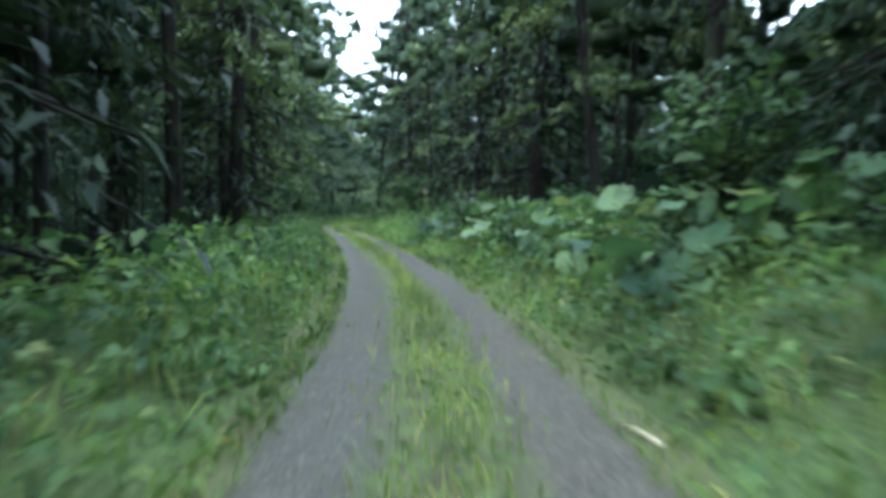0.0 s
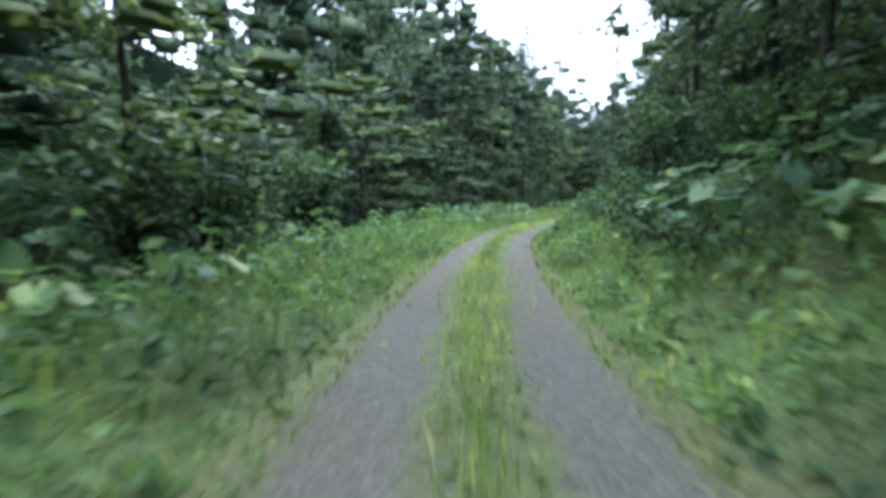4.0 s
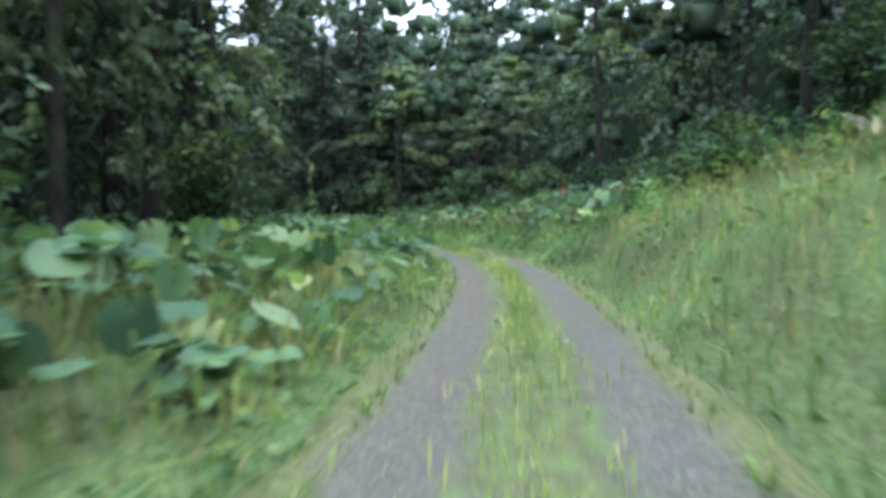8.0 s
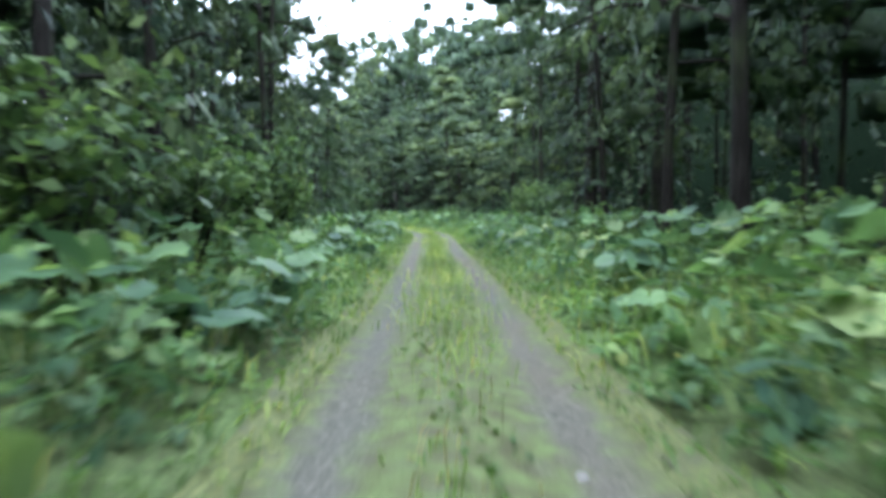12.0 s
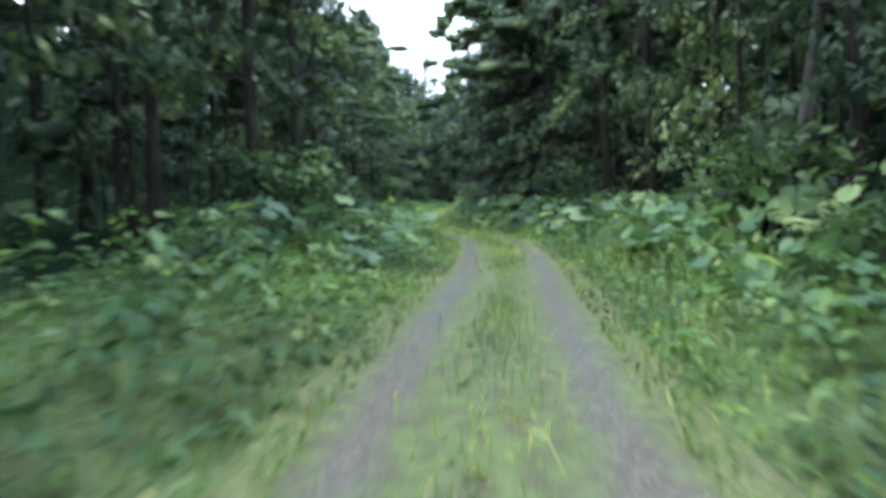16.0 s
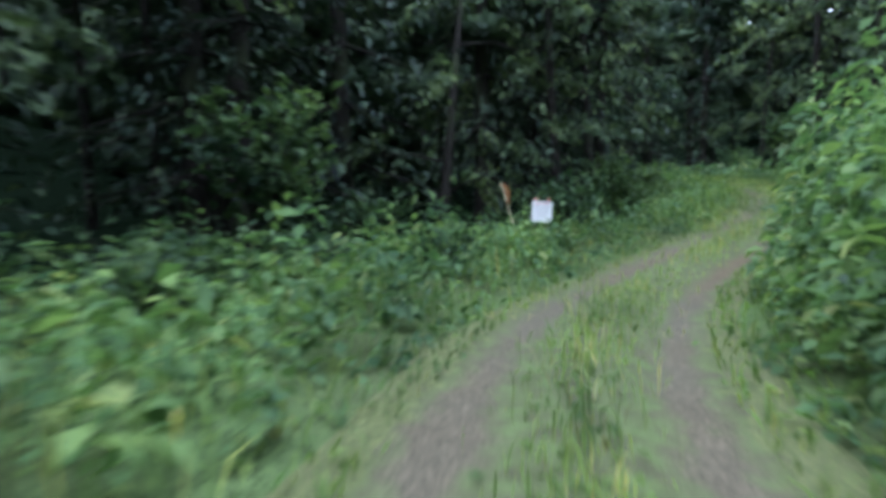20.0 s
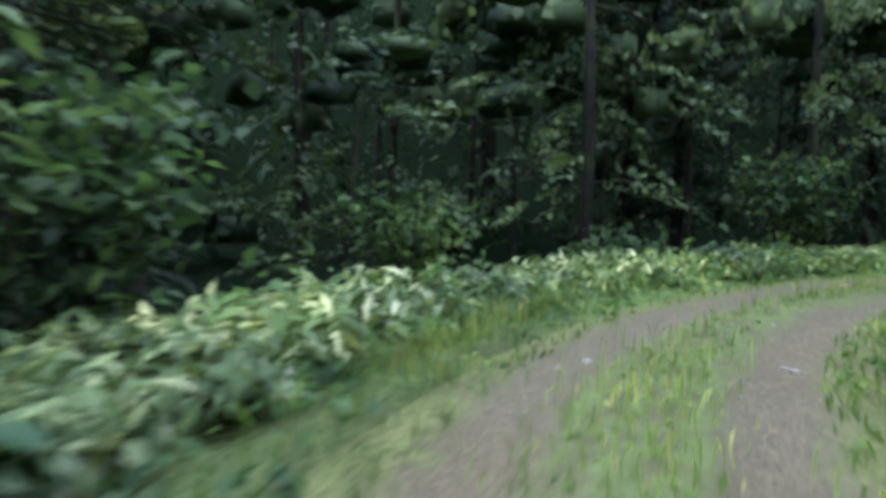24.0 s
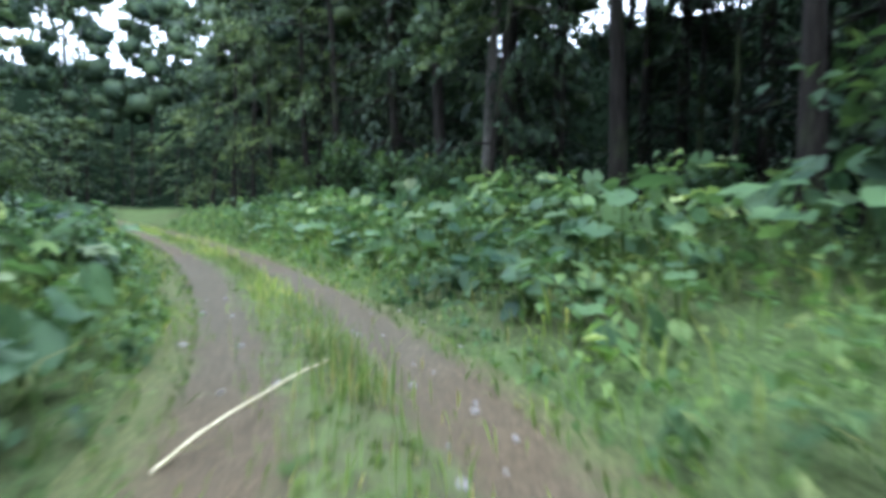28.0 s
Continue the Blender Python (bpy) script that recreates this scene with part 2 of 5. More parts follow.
gravel = ramp(tree, grit, (0.25, (0.040, 0.040, 0.032)), (0.5, (0.079, 0.079, 0.064)), (0.8, (0.154, 0.154, 0.127))).outputs[0]
shade = tree.nodes.new("ShaderNodeSeparateColor")
tree.links.new(stones.outputs["Color"], shade.inputs[0])
gravel = mix(tree, 0.5, gravel, ramp(tree, shade.outputs[0], (0.0, (0.2, 0.2, 0.2)), (0.85, (0.6, 0.6, 0.6)), (1.0, (0.95, 0.95, 0.95))).outputs[0], "SOFT_LIGHT")
earthy = ramp(tree, noise_tex(tree, 0.22, 4.0, at), (0.4, (1.0, 1.0, 1.0)), (0.68, (1.07, 0.95, 0.86))).outputs[0]
gravel = mix(tree, 1.0, gravel, earthy, "MULTIPLY")
brown = node(tree, "ShaderNodeMapRange", From_Min=330.0, From_Max=385.0)
tree.links.new(sep.outputs[1], brown.inputs["Value"])
gravel = mix(tree, brown.outputs[0], gravel, mix(tree, 1.0, gravel, (1.09, 0.96, 0.82), "MULTIPLY"))
between = ramp(tree, edge, (0.3, (0.058, 0.054, 0.032)), (0.5, (0.078, 0.094, 0.040)), (0.75, (0.100, 0.140, 0.052))).outputs[0]
mossy = ramp(tree, noise_tex(tree, 24.0, 6.0, at), (0.34, (0.045, 0.053, 0.022)), (0.5, (0.082, 0.096, 0.038)), (0.66, (0.130, 0.140, 0.060))).outputs[0]
outer = ramp(tree, maths(tree, "ADD", maths(tree, "ABSOLUTE", sep.outputs[0]), maths(tree, "MULTIPLY", maths(tree, "SUBTRACT", edge, 0.5), 0.5)), (0.95, (0, 0, 0)), (1.2, (1, 1, 1))).outputs[0]
between = mix(tree, outer, between, mossy)
worn = ramp(tree, noise_tex(tree, 3.2, 5.0, at), (0.55, (0, 0, 0)), (0.68, (0.55, 0.55, 0.55))).outputs[0]
between = mix(tree, worn, between, gravel)
tree.links.new(mix(tree, wheel, between, gravel), bsdf.inputs["Base Color"])
bsdf.inputs["Roughness"].default_value = 0.92
bump = node(tree, "ShaderNodeBump", Strength=0.6, Distance=0.02)
tree.links.new(mix(tree, 0.5, grit, stones.outputs["Distance"]), bump.inputs["Height"])
tree.links.new(bump.outputs[0], bsdf.inputs["Normal"])

# ---- the plan: the track's line, as bends every 7 m, and what stands beside it ----
BENDS = (0.0198, 0.0151, 0.0056, 0.0016, 0.0032, 0.0014, -0.0016, -0.0237, -0.0216, -0.0019, 0.0007, -0.0012, -0.0067, -0.0068, -0.0078, -0.0099, -0.009, -0.0023, 0.0088, -0.0064, 0.0009, 0.0006, -0.0095, 0.0103, 0.0162, 0.0351, 0.025, 0.0404, 0.0014, -0.0178, -0.0252, -0.0018, 0.0002, 0.0058, 0.0011, 0.0033, -0.0029, 0.0015, 0.0087, 0.017, 0.0276, -0.0009, 0.0075, -0.009, -0.0154, -0.0044, 0.0064, 0.045, 0.0018, -0.0411, -0.0028, -0.0079, 0.0049, 0.0181, -0.0038, -0.0381, -0.0493, -0.0032, 0.0201, 0.0384, 0.0619, 0.0845, 0.0615, 0.0034, -0.0747, -0.0742, -0.059, -0.0378, -0.0164, -0.017, -0.0051, -0.0091, 0.0141, 0.0514, 0.0128, 0.008, 0.0056, 0.004, 0.0029, 0.0021, 0.0017, 0.0015)
STEP = 0.5
RUN = np.arange(-30.0, (len(BENDS) - 1) * 7.0, STEP)
bend = np.interp(RUN, np.arange(len(BENDS)) * 7.0, BENDS)
bend[RUN < 0] = 0.0
HEAD = np.concatenate([[0], np.cumsum(bend[:-1]) * STEP])
CX = np.concatenate([[0], np.cumsum(-np.sin(HEAD[:-1] + bend[:-1] * STEP / 2)) * STEP])
CY = np.concatenate([[0], np.cumsum(np.cos(HEAD[:-1] + bend[:-1] * STEP / 2)) * STEP]) - 30.0
# the climb bows out to the right of that line
bow = 1.3 * np.exp(-(((RUN - 407.0) / 7.0) ** 2))
CX, CY = CX + np.cos(HEAD) * bow, CY + np.sin(HEAD) * bow
HEAD = HEAD - np.arctan(np.gradient(bow, STEP))
END = RUN[-1]


def smooth(u):
    u = np.clip(u, 0, 1)
    return u * u * (3 - 2 * u)


def rise(s):
    return 2.0 * smooth((np.asarray(s, float) - 394) / 24)


def on_track(s, side):
    """World x, y and heading of the spot s metres along the track and side metres to its left."""
    h = np.interp(s, RUN, HEAD)
    return np.interp(s, RUN, CX) - np.cos(h) * side, np.interp(s, RUN, CY) - np.sin(h) * side, h


def nearest(x, y):
    """Along, sideways (left positive) and the distance of places from the track's line."""
    x, y = np.ravel(x), np.ravel(y)
    s, d = np.empty(len(x)), np.empty(len(x))
    for i in range(0, len(x), 4000):
        gap = (x[i : i + 4000, None] - CX) ** 2 + (y[i : i + 4000, None] - CY) ** 2
        j = gap.argmin(1)
        s[i : i + 4000], d[i : i + 4000] = RUN[j], np.sqrt(gap[np.arange(len(j)), j])
    h = np.interp(s, RUN, HEAD)
    left = -((x - np.interp(s, RUN, CX)) * np.cos(h) + (y - np.interp(s, RUN, CY)) * np.sin(h))
    return s, np.where(left < 0, -d, d), d


# along: (bank height left, bank height right, tree line left, tree line right)
SIDES = (
    (-30, 0.0, 1.0, 4.5, 5.5), (0, -0.2, 1.0, 4.6, 5.6), (22, -0.3, 0.9, 4.2, 4.8), (45, 0.0, 1.4, 4.8, 5.2), (62, -0.3, 1.7, 5.8, 6.0),
    (90, -0.4, 1.8, 6.2, 6.2), (112, -0.3, 1.9, 6.2, 6.4), (135, 0.0, 1.9, 6.8, 8.2), (152, 0.0, 3.0, 6.5, 9.5), (166, 0.1, 2.8, 7.0, 8.5),
    (182, 0.2, 1.5, 8.0, 6.4), (200, 0.0, 0.5, 5.8, 5.4), (225, 0.0, 0.2, 6.2, 6.0), (255, 0.0, 0.2, 5.6, 5.8), (290, 0.2, 0.3, 6.0, 6.2),
    (315, 0.1, 0.4, 5.2, 5.4), (340, -0.2, 0.2, 5.0, 5.2), (365, 0.0, 0.4, 6.4, 6.4), (392, 0.1, 0.5, 7.0, 6.2), (400, 0.1, 0.5, 5.6, 5.6), (403.5, -1.3, 0.55, 5.0, 5.2), (413, -1.2, 0.6, 5.0, 5.2),
    (424, 0.0, 0.1, 5.4, 6.4), (436, 0.0, 0.0, 5.4, 5.6), (448, -0.8, 0.3, 6.4, 5.2), (470, -1.0, 0.3, 5.2, 4.8), (495, -0.6, 0.5, 5.4, 5.2), (515, 0.2, 0.9, 8.0, 7.0), (560, 0.2, 0.9, 7.0, 7.0),
)
SIDE = np.array(SIDES)


def bank(s, left):
    """Height of the bank at that side, rising from the verge outward."""
    top = np.where(left > 0, np.interp(s, SIDE[:, 0], SIDE[:, 1]), np.interp(s, SIDE[:, 0], SIDE[:, 2]))
    out = np.abs(left)
    return top * (0.25 * smooth((out - 1.5) / 1.5) + 0.75 * smooth((out - 2.2) / 5.0)) + 0.06 * smooth((out - 1.25) / 0.5)


def lumps(x, y):
    return 0.10 * np.sin(x * 0.9 + 1.3 * np.sin(y * 0.31)) * np.sin(y * 0.77 + 0.4) + 0.05 * np.sin(x * 2.3 + y * 1.7)


def ground_at(x, y):
    s, left, d = nearest(x, y)
    z = rise(s) + bank(s, left) + lumps(np.ravel(x), np.ravel(y)) * smooth((d - 1.6) / 2.0)
    return z - 0.14 * (1 - smooth((d - 1.3) / 0.5)) + (20.0 + 5.0 * np.sin(np.ravel(x) * 0.061 + 1.0) * np.sin(np.ravel(y) * 0.047)) * smooth((d - 14) / 34)


# ---- meshes from arrays ----


def mesh_of(name, verts, quads, mat, uvs=None, soft=False):
    verts, quads = np.asarray(verts, np.float32).reshape(-1, 3), np.asarray(quads, np.int32)
    me = bpy.data.meshes.new(name)
    n, k = quads.shape
    me.vertices.add(len(verts))
    me.vertices.foreach_set("co", verts.ravel())
    me.loops.add(n * k)
    me.loops.foreach_set("vertex_index", quads.ravel())
    me.polygons.add(n)
    me.polygons.foreach_set("loop_start", np.arange(0, n * k, k, dtype=np.int32))
    if soft:
        me.polygons.foreach_set("use_smooth", np.ones(n, bool))
    if uvs is not None:
        layer = me.uv_layers.new(name="UVMap")
        layer.data.foreach_set("uv", np.asarray(uvs, np.float32)[quads.ravel()].ravel())
    me.update(calc_edges=True)
    me.materials.append(mat)
    return me


def tube(points, radii, sides=6):
    """A tapered tube along points."""
    points, radii = np.asarray(points, float), np.asarray(radii, float)
    ways = np.gradient(points, axis=0)
    verts, quads = [], []
    for p, w, r in zip(points, ways, radii):
        w = w / (np.linalg.norm(w) + 1e-9)
        a = np.cross(w, (0.0, 0.0, 1.0) if abs(w[2]) < 0.9 else (1.0, 0.0, 0.0))
        a /= np.linalg.norm(a)
        b = np.cross(w, a)
        for k in range(sides):
            c = 2 * math.pi * k / sides
            verts.append(p + r * (math.cos(c) * a + math.sin(c) * b))
    for i in range(len(points) - 1):
        for k in range(sides):
            m = (k + 1) % sides
            quads.append((i * sides + k, i * sides + m, (i + 1) * sides + m, (i + 1) * sides + k))
    return np.array(verts), np.array(quads)


def join(pieces):
    verts, quads, n = [], [], 0
    for v, q in pieces:
        verts.append(np.asarray(v, float).reshape(-1, 3))
        quads.append(np.asarray(q) + n)
        n += len(verts[-1])
    return np.concatenate(verts), np.concatenate(quads)


def leaves(rng, places, length, width, tilt=0.5, fold=0.18, droop=0.25, heading=None):
    """Folded four-cornered leaves at places, pointing all ways round (or along heading)."""
    n = len(places)
    yaw = rng.uniform(0, 2 * math.pi, n) if heading is None else heading + rng.normal(0, 0.5, n)
    pitch = rng.normal(-droop, tilt, n)
    roll = rng.normal(0, tilt, n)
    ln, wd = length * rng.uniform(0.65, 1.3, n), width * rng.uniform(0.65, 1.3, n)
    f = np.stack([np.cos(yaw) * np.cos(pitch), np.sin(yaw) * np.cos(pitch), np.sin(pitch)], -1)
    side = np.stack([-np.sin(yaw), np.cos(yaw), 0 * yaw], -1)
    up = np.cross(f, side)
    side = side * np.cos(roll)[:, None] + up * np.sin(roll)[:, None]
    up = np.cross(f, side)
    base = places - f * (ln / 2)[:, None]
    tip = places + f * (ln / 2)[:, None] - up * (ln * 0.12)[:, None]
    mid = places + up * (wd * fold)[:, None]
    l, r = mid + side * (wd / 2)[:, None], mid - side * (wd / 2)[:, None]
    verts = np.stack([base, l, tip, r], 1).reshape(-1, 3)
    return verts, np.arange(4 * n).reshape(-1, 4)


def blades(rng, xyz, height, width, lean=0.35):
    """Grass blades: narrow four-cornered, leaning."""
    n = len(xyz)
    yaw = rng.uniform(0, 2 * math.pi, n)
    h = height * rng.uniform(0.5, 1.25, n)
    w = width * rng.uniform(0.6, 1.3, n)
    out = np.stack([np.cos(yaw), np.sin(yaw), 0 * yaw], -1)
    across = np.stack([-np.sin(yaw), np.cos(yaw), 0 * yaw], -1)
    bow = np.abs(rng.normal(0, lean, n))[:, None]
    up = np.array([0, 0, 1.0])
    mid = xyz + up * (h * 0.6)[:, None] + out * (h[:, None] * bow * 0.35)
    tip = xyz + up * (h * (1 - 0.25 * np.minimum(bow[:, 0], 1)))[:, None] + out * h[:, None] * bow
    verts = np.stack([xyz - across * (w / 2)[:, None], mid - across * (w * 0.4)[:, None], tip, mid + across * (w * 0.4)[:, None]], 1)
    return verts.reshape(-1, 3), np.arange(4 * n).reshape(-1, 4)


# ---- ground and track ----
gx = np.concatenate([[-3000, -900, -400, -230], np.arange(-160, 60, 1.4), [110, 250, 800, 3000]])
gy = np.concatenate([[-3000, -900, -300, -100], np.arange(-45, 545, 1.4), [590, 700, 1200, 3000]])
X, Y = np.meshgrid(gx, gy)
Z = ground_at(X, Y)
idx = np.arange(X.size).reshape(X.shape)
quads = np.stack([idx[:-1, :-1], idx[:-1, 1:], idx[1:, 1:], idx[1:, :-1]], -1).reshape(-1, 4)
# distance from the track, which steers the floor's painted shade
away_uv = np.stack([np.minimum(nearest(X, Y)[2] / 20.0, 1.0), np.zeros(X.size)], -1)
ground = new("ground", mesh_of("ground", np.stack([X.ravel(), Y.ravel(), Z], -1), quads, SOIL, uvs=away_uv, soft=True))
tagged(ground, "forest floor with moss and low green growth, woodland shade painted in", "ground", kind="structure")

u = np.linspace(-1.5, 1.5, 25)
ss = RUN[2:-2:1]
S, U = np.meshgrid(ss, u, indexing="ij")
tx, ty, _ = on_track(S.ravel(), U.ravel())
wheel_dip = -0.05 * np.exp(-((np.abs(U) - 0.70) / 0.26) ** 2) + 0.035 * np.exp(-(U / 0.35) ** 2)
tz = rise(S.ravel()) + (wheel_dip + 0.012 * np.sin(S * 3.1 + U * 5) * np.sin(U * 9 + S * 1.3)).ravel() - 0.12 * smooth((np.abs(U.ravel()) - 1.25) / 0.25)
idx = np.arange(S.size).reshape(S.shape)
quads = np.stack([idx[:-1, :-1], idx[1:, :-1], idx[1:, 1:], idx[:-1, 1:]], -1).reshape(-1, 4)[:, ::-1]
road = new("road", mesh_of("road", np.stack([tx, ty, tz], -1), quads, TRACK, uvs=np.stack([U.ravel(), S.ravel()], -1), soft=True))
tagged(road, "narrow gravel forest track with two wheel ruts and a grassy middle", "track", kind="structure")


# ---- trees ----
# the rough closed inside of a clump: eight corners, six faces
LUMP = (np.array([(x, y, z) for x in (-0.6, 0.6) for y in (-0.6, 0.6) for z in (-0.6, 0.6)]), np.array([(0, 1, 3, 2), (4, 6, 7, 5), (0, 4, 5, 1), (2, 3, 7, 6), (0, 2, 6, 4), (1, 5, 7, 3)]))


def clumps(rng, centres, radius, flat, count, size, sag=None, way=None, core=0.0, low=-0.35):
    """Domed clumps of leaves round centres: leaves lie on each dome like shingles, their tips hanging outward and down.
    core: how much of the clump its closed inside fills."""
    n = len(centres)
    radius, size = np.broadcast_to(radius, (n,)).astype(float), np.broadcast_to(size, (n,)).astype(float)
    own = np.repeat(np.arange(n), count)
    m = n * count
    up = rng.uniform(low, 1.0, m)
    a = rng.uniform(0, 2 * math.pi, m)
    d = np.stack([np.sqrt(1 - up * up) * np.cos(a), np.sqrt(1 - up * up) * np.sin(a), up], -1)
    r = (radius[own] * rng.uniform(0.72, 1.14 + 0.16 * (core > 0), m))[:, None]
    at = d * r * (1, 1, flat)
    if sag is not None:
        cw, sw = np.cos(way[own]), np.sin(way[own])
        ahead, aside = 1.45 * (at[:, 0] * cw + at[:, 1] * sw), 0.75 * (at[:, 1] * cw - at[:, 0] * sw)
        at = np.stack([cw * ahead - sw * aside, sw * ahead + cw * aside, at[:, 2] - sag[own] * ahead], -1)
    nrm = d * (1, 1, 1 / max(flat, 0.3)) + rng.normal(0, 0.28, (m, 3))
    nrm /= np.linalg.norm(nrm, axis=1)[:, None]
    f = d * (1, 1, 0) * 0.8 + np.array([0, 0, -0.5]) + rng.normal(0, 0.45, (m, 3))
    f -= nrm * (f * nrm).sum(1)[:, None]
    f /= np.linalg.norm(f, axis=1)[:, None] + 1e-9
    side = np.cross(nrm, f)
    ln = (size[own] * rng.uniform(0.7, 1.3, m))[:, None]
    wd = ln * rng.uniform(0.5, 0.75, m)[:, None]
    p = centres[own] + at
    verts = np.stack([p - f * ln / 2, p + side * wd / 2 - nrm * wd * 0.12, p + f * ln / 2 - nrm * ln * 0.15, p - side * wd / 2 - nrm * wd * 0.12], 1).reshape(-1, 3)
    out = [(verts, np.arange(4 * m).reshape(-1, 4))]
    if core:
        b, q = LUMP
        grow = radius[:, None, None] * core * rng.uniform(0.65, 1.25, (n, len(b), 1))
        v = b[None] * grow * (1, 1, flat) + centres[:, None]
        out.append((v.reshape(-1, 3), (q[None] + (np.arange(n) * len(b))[:, None, None]).reshape(-1, 4)))
    return join(out)


def broadleaf(seed, height, spread, base, count, size, lean_by=0.05):
    """Arrays of a leafy tree: wood and crown. base: height at which leaves begin; count: leaves on the lower limbs."""
    rng = np.random.default_rng(seed)
    lean = rng.normal(0, lean_by, 2)
    hs = np.linspace(-0.2, height * 0.92, 8)
    line = np.stack([lean[0] * hs + 0.10 * np.sin(hs * 0.6 + seed), lean[1] * hs + 0.10 * np.cos(hs * 0.5 + seed), hs], -1)
    r0 = 0.0085 * height + 0.03
    wood = [tube(line, r0 * np.array([1.45, 1.0, 0.88, 0.75, 0.6, 0.45, 0.3, 0.12]), 8)]
    limbs = max(10, int(height * 1.6))
    spots, high = [], []
    for k in range(limbs):
        z = base + (height * 0.93 - base) * (k + rng.uniform(0, 0.9)) / limbs
        part = (z - base) / (height - base)
        reach = spread * (0.55 + 0.75 * math.sin(math.pi * min(1, part * 0.85 + 0.18))) * rng.uniform(0.6, 1.15) * (1.0 if part < 0.75 else 1.3 - part)
        yaw = k * 2.4 + rng.uniform(-0.5, 0.5)
        x0, y0 = np.interp(z, hs, line[:, 0]), np.interp(z, hs, line[:, 1])
        t = np.linspace(0, 1, 4)
        lift = rng.uniform(-0.05, 0.45) * reach
        pts = np.stack([x0 + np.cos(yaw) * reach * t, y0 + np.sin(yaw) * reach * t, z + lift * t - 0.35 * reach * t * t], -1)
        if k % 2:
            wood.append(tube(pts, r0 * 0.2 * (1 - 0.8 * t) + 0.004, 4))
        for _ in range(max(3, int(reach * 2.1)) if z < 6.0 else max(2, int(reach * 0.9))):
            f = rng.uniform(0.3, 1.08)
            c = np.array([np.interp(min(f, 1), t, pts[:, i]) for i in range(3)])
            c = c + rng.normal(0, 0.28, 3) * (1, 1, 0.6) + np.array([np.cos(yaw), np.sin(yaw), 0]) * max(0, f - 1) * reach
            (spots if z < 6.0 else high).append((*c, yaw))
    spots, high = np.array(spots), np.array(high)
    spots[:, 2] = np.maximum(spots[:, 2], 0.4)
    per = max(12, count // len(spots))
    crown = [clumps(rng, spots[:, :3], rng.uniform(0.24, 0.58, len(spots)), 0.42, per, size, rng.uniform(0.1, 0.9, len(spots)), spots[:, 3])]
    if len(high):
        crown.append(clumps(rng, high[:, :3], rng.uniform(0.6, 1.15, len(high)), 0.62, 26, size * 1.75, core=0.6, low=-0.7))
    return join(wood), join(crown)


def far_tree(seed, height, spread, lobes, per, size):
    """A tree of the deeper woods: bare lower trunk, a crown of closed leafy lobes."""
    rng = np.random.default_rng(seed)
    hs = np.linspace(-0.2, height * 0.9, 4)
    line = np.stack([0.03 * hs * math.sin(seed), 0.03 * hs * math.cos(seed), hs], -1)
    wood = tube(line, (0.0045 * height + 0.02) * np.array([1.4, 0.95, 0.65, 0.15]), 5)
    k = (np.arange(lobes) + 0.5) / lobes
    wide = spread * np.sin(np.pi * (0.16 + 0.78 * k)) ** 0.8 * rng.uniform(0.35, 0.9, lobes)
    a = np.arange(lobes) * 2.4 + rng.uniform(-0.4, 0.4, lobes)
    centre = np.stack([np.cos(a) * wide, np.sin(a) * wide, height * (0.40 + 0.56 * k)], -1)
    crown = clumps(rng, centre, spread * rng.uniform(0.34, 0.6, lobes) * (1.15 - 0.5 * k), 0.75, per, size, core=0.68, low=-0.7)
    return wood, crown


def conifer(seed, height, spread, base, per=8, simple=False):
    rng = np.random.default_rng(seed)
    hs = np.linspace(-0.2, height, 8)
    line = np.stack([0.02 * hs * math.sin(seed), 0.02 * hs * math.cos(seed), hs], -1)
    r0 = 0.011 * height + 0.03
    wood = [tube(line, r0 * np.array([1.4, 1.0, 0.85, 0.7, 0.55, 0.4, 0.22, 0.05]), 8)]
    spots, heads = [], []
    tiers = int(height * 1.7)
    for k in range(tiers):
        z = base + (height - base) * k / tiers
        reach = spread * (1 - (z - base) / (height - base)) ** 0.8 * rng.uniform(0.75, 1.1) + 0.2
        for b in range(6):
            yaw = b * 1.05 + k * 0.7 + rng.uniform(-0.3, 0.3)
            far = reach * rng.uniform(0.7, 1.1)
            t = np.linspace(0, 1, 3)
            pts = np.stack([np.cos(yaw) * far * t, np.sin(yaw) * far * t, z - 0.28 * far * t], -1)
            if k % 2 == 0 and not simple:
                wood.append(tube(pts, r0 * 0.2 * (1 - 0.8 * t) + 0.004, 3))
            for _ in range(per):
                f = rng.uniform(0.2, 1.05)
                spots.append(pts[2] * f + pts[0] * (1 - f) + rng.normal(0, 0.12, 3))
                heads.append(yaw)
    spots = np.array(spots)
    if simple:
        return join(wood), leaves(rng, spots, 0.80, 0.32, 0.25, droop=0.35, heading=np.array(heads))
    # sprays of needles: narrow, fanned to both sides of each branch and hanging
    fan = np.array(heads) + rng.choice((-0.7, 0.0, 0.7), len(heads))
    return join(wood), leaves(rng, spots, 0.40, 0.105, 0.18, droop=0.32, heading=fan)


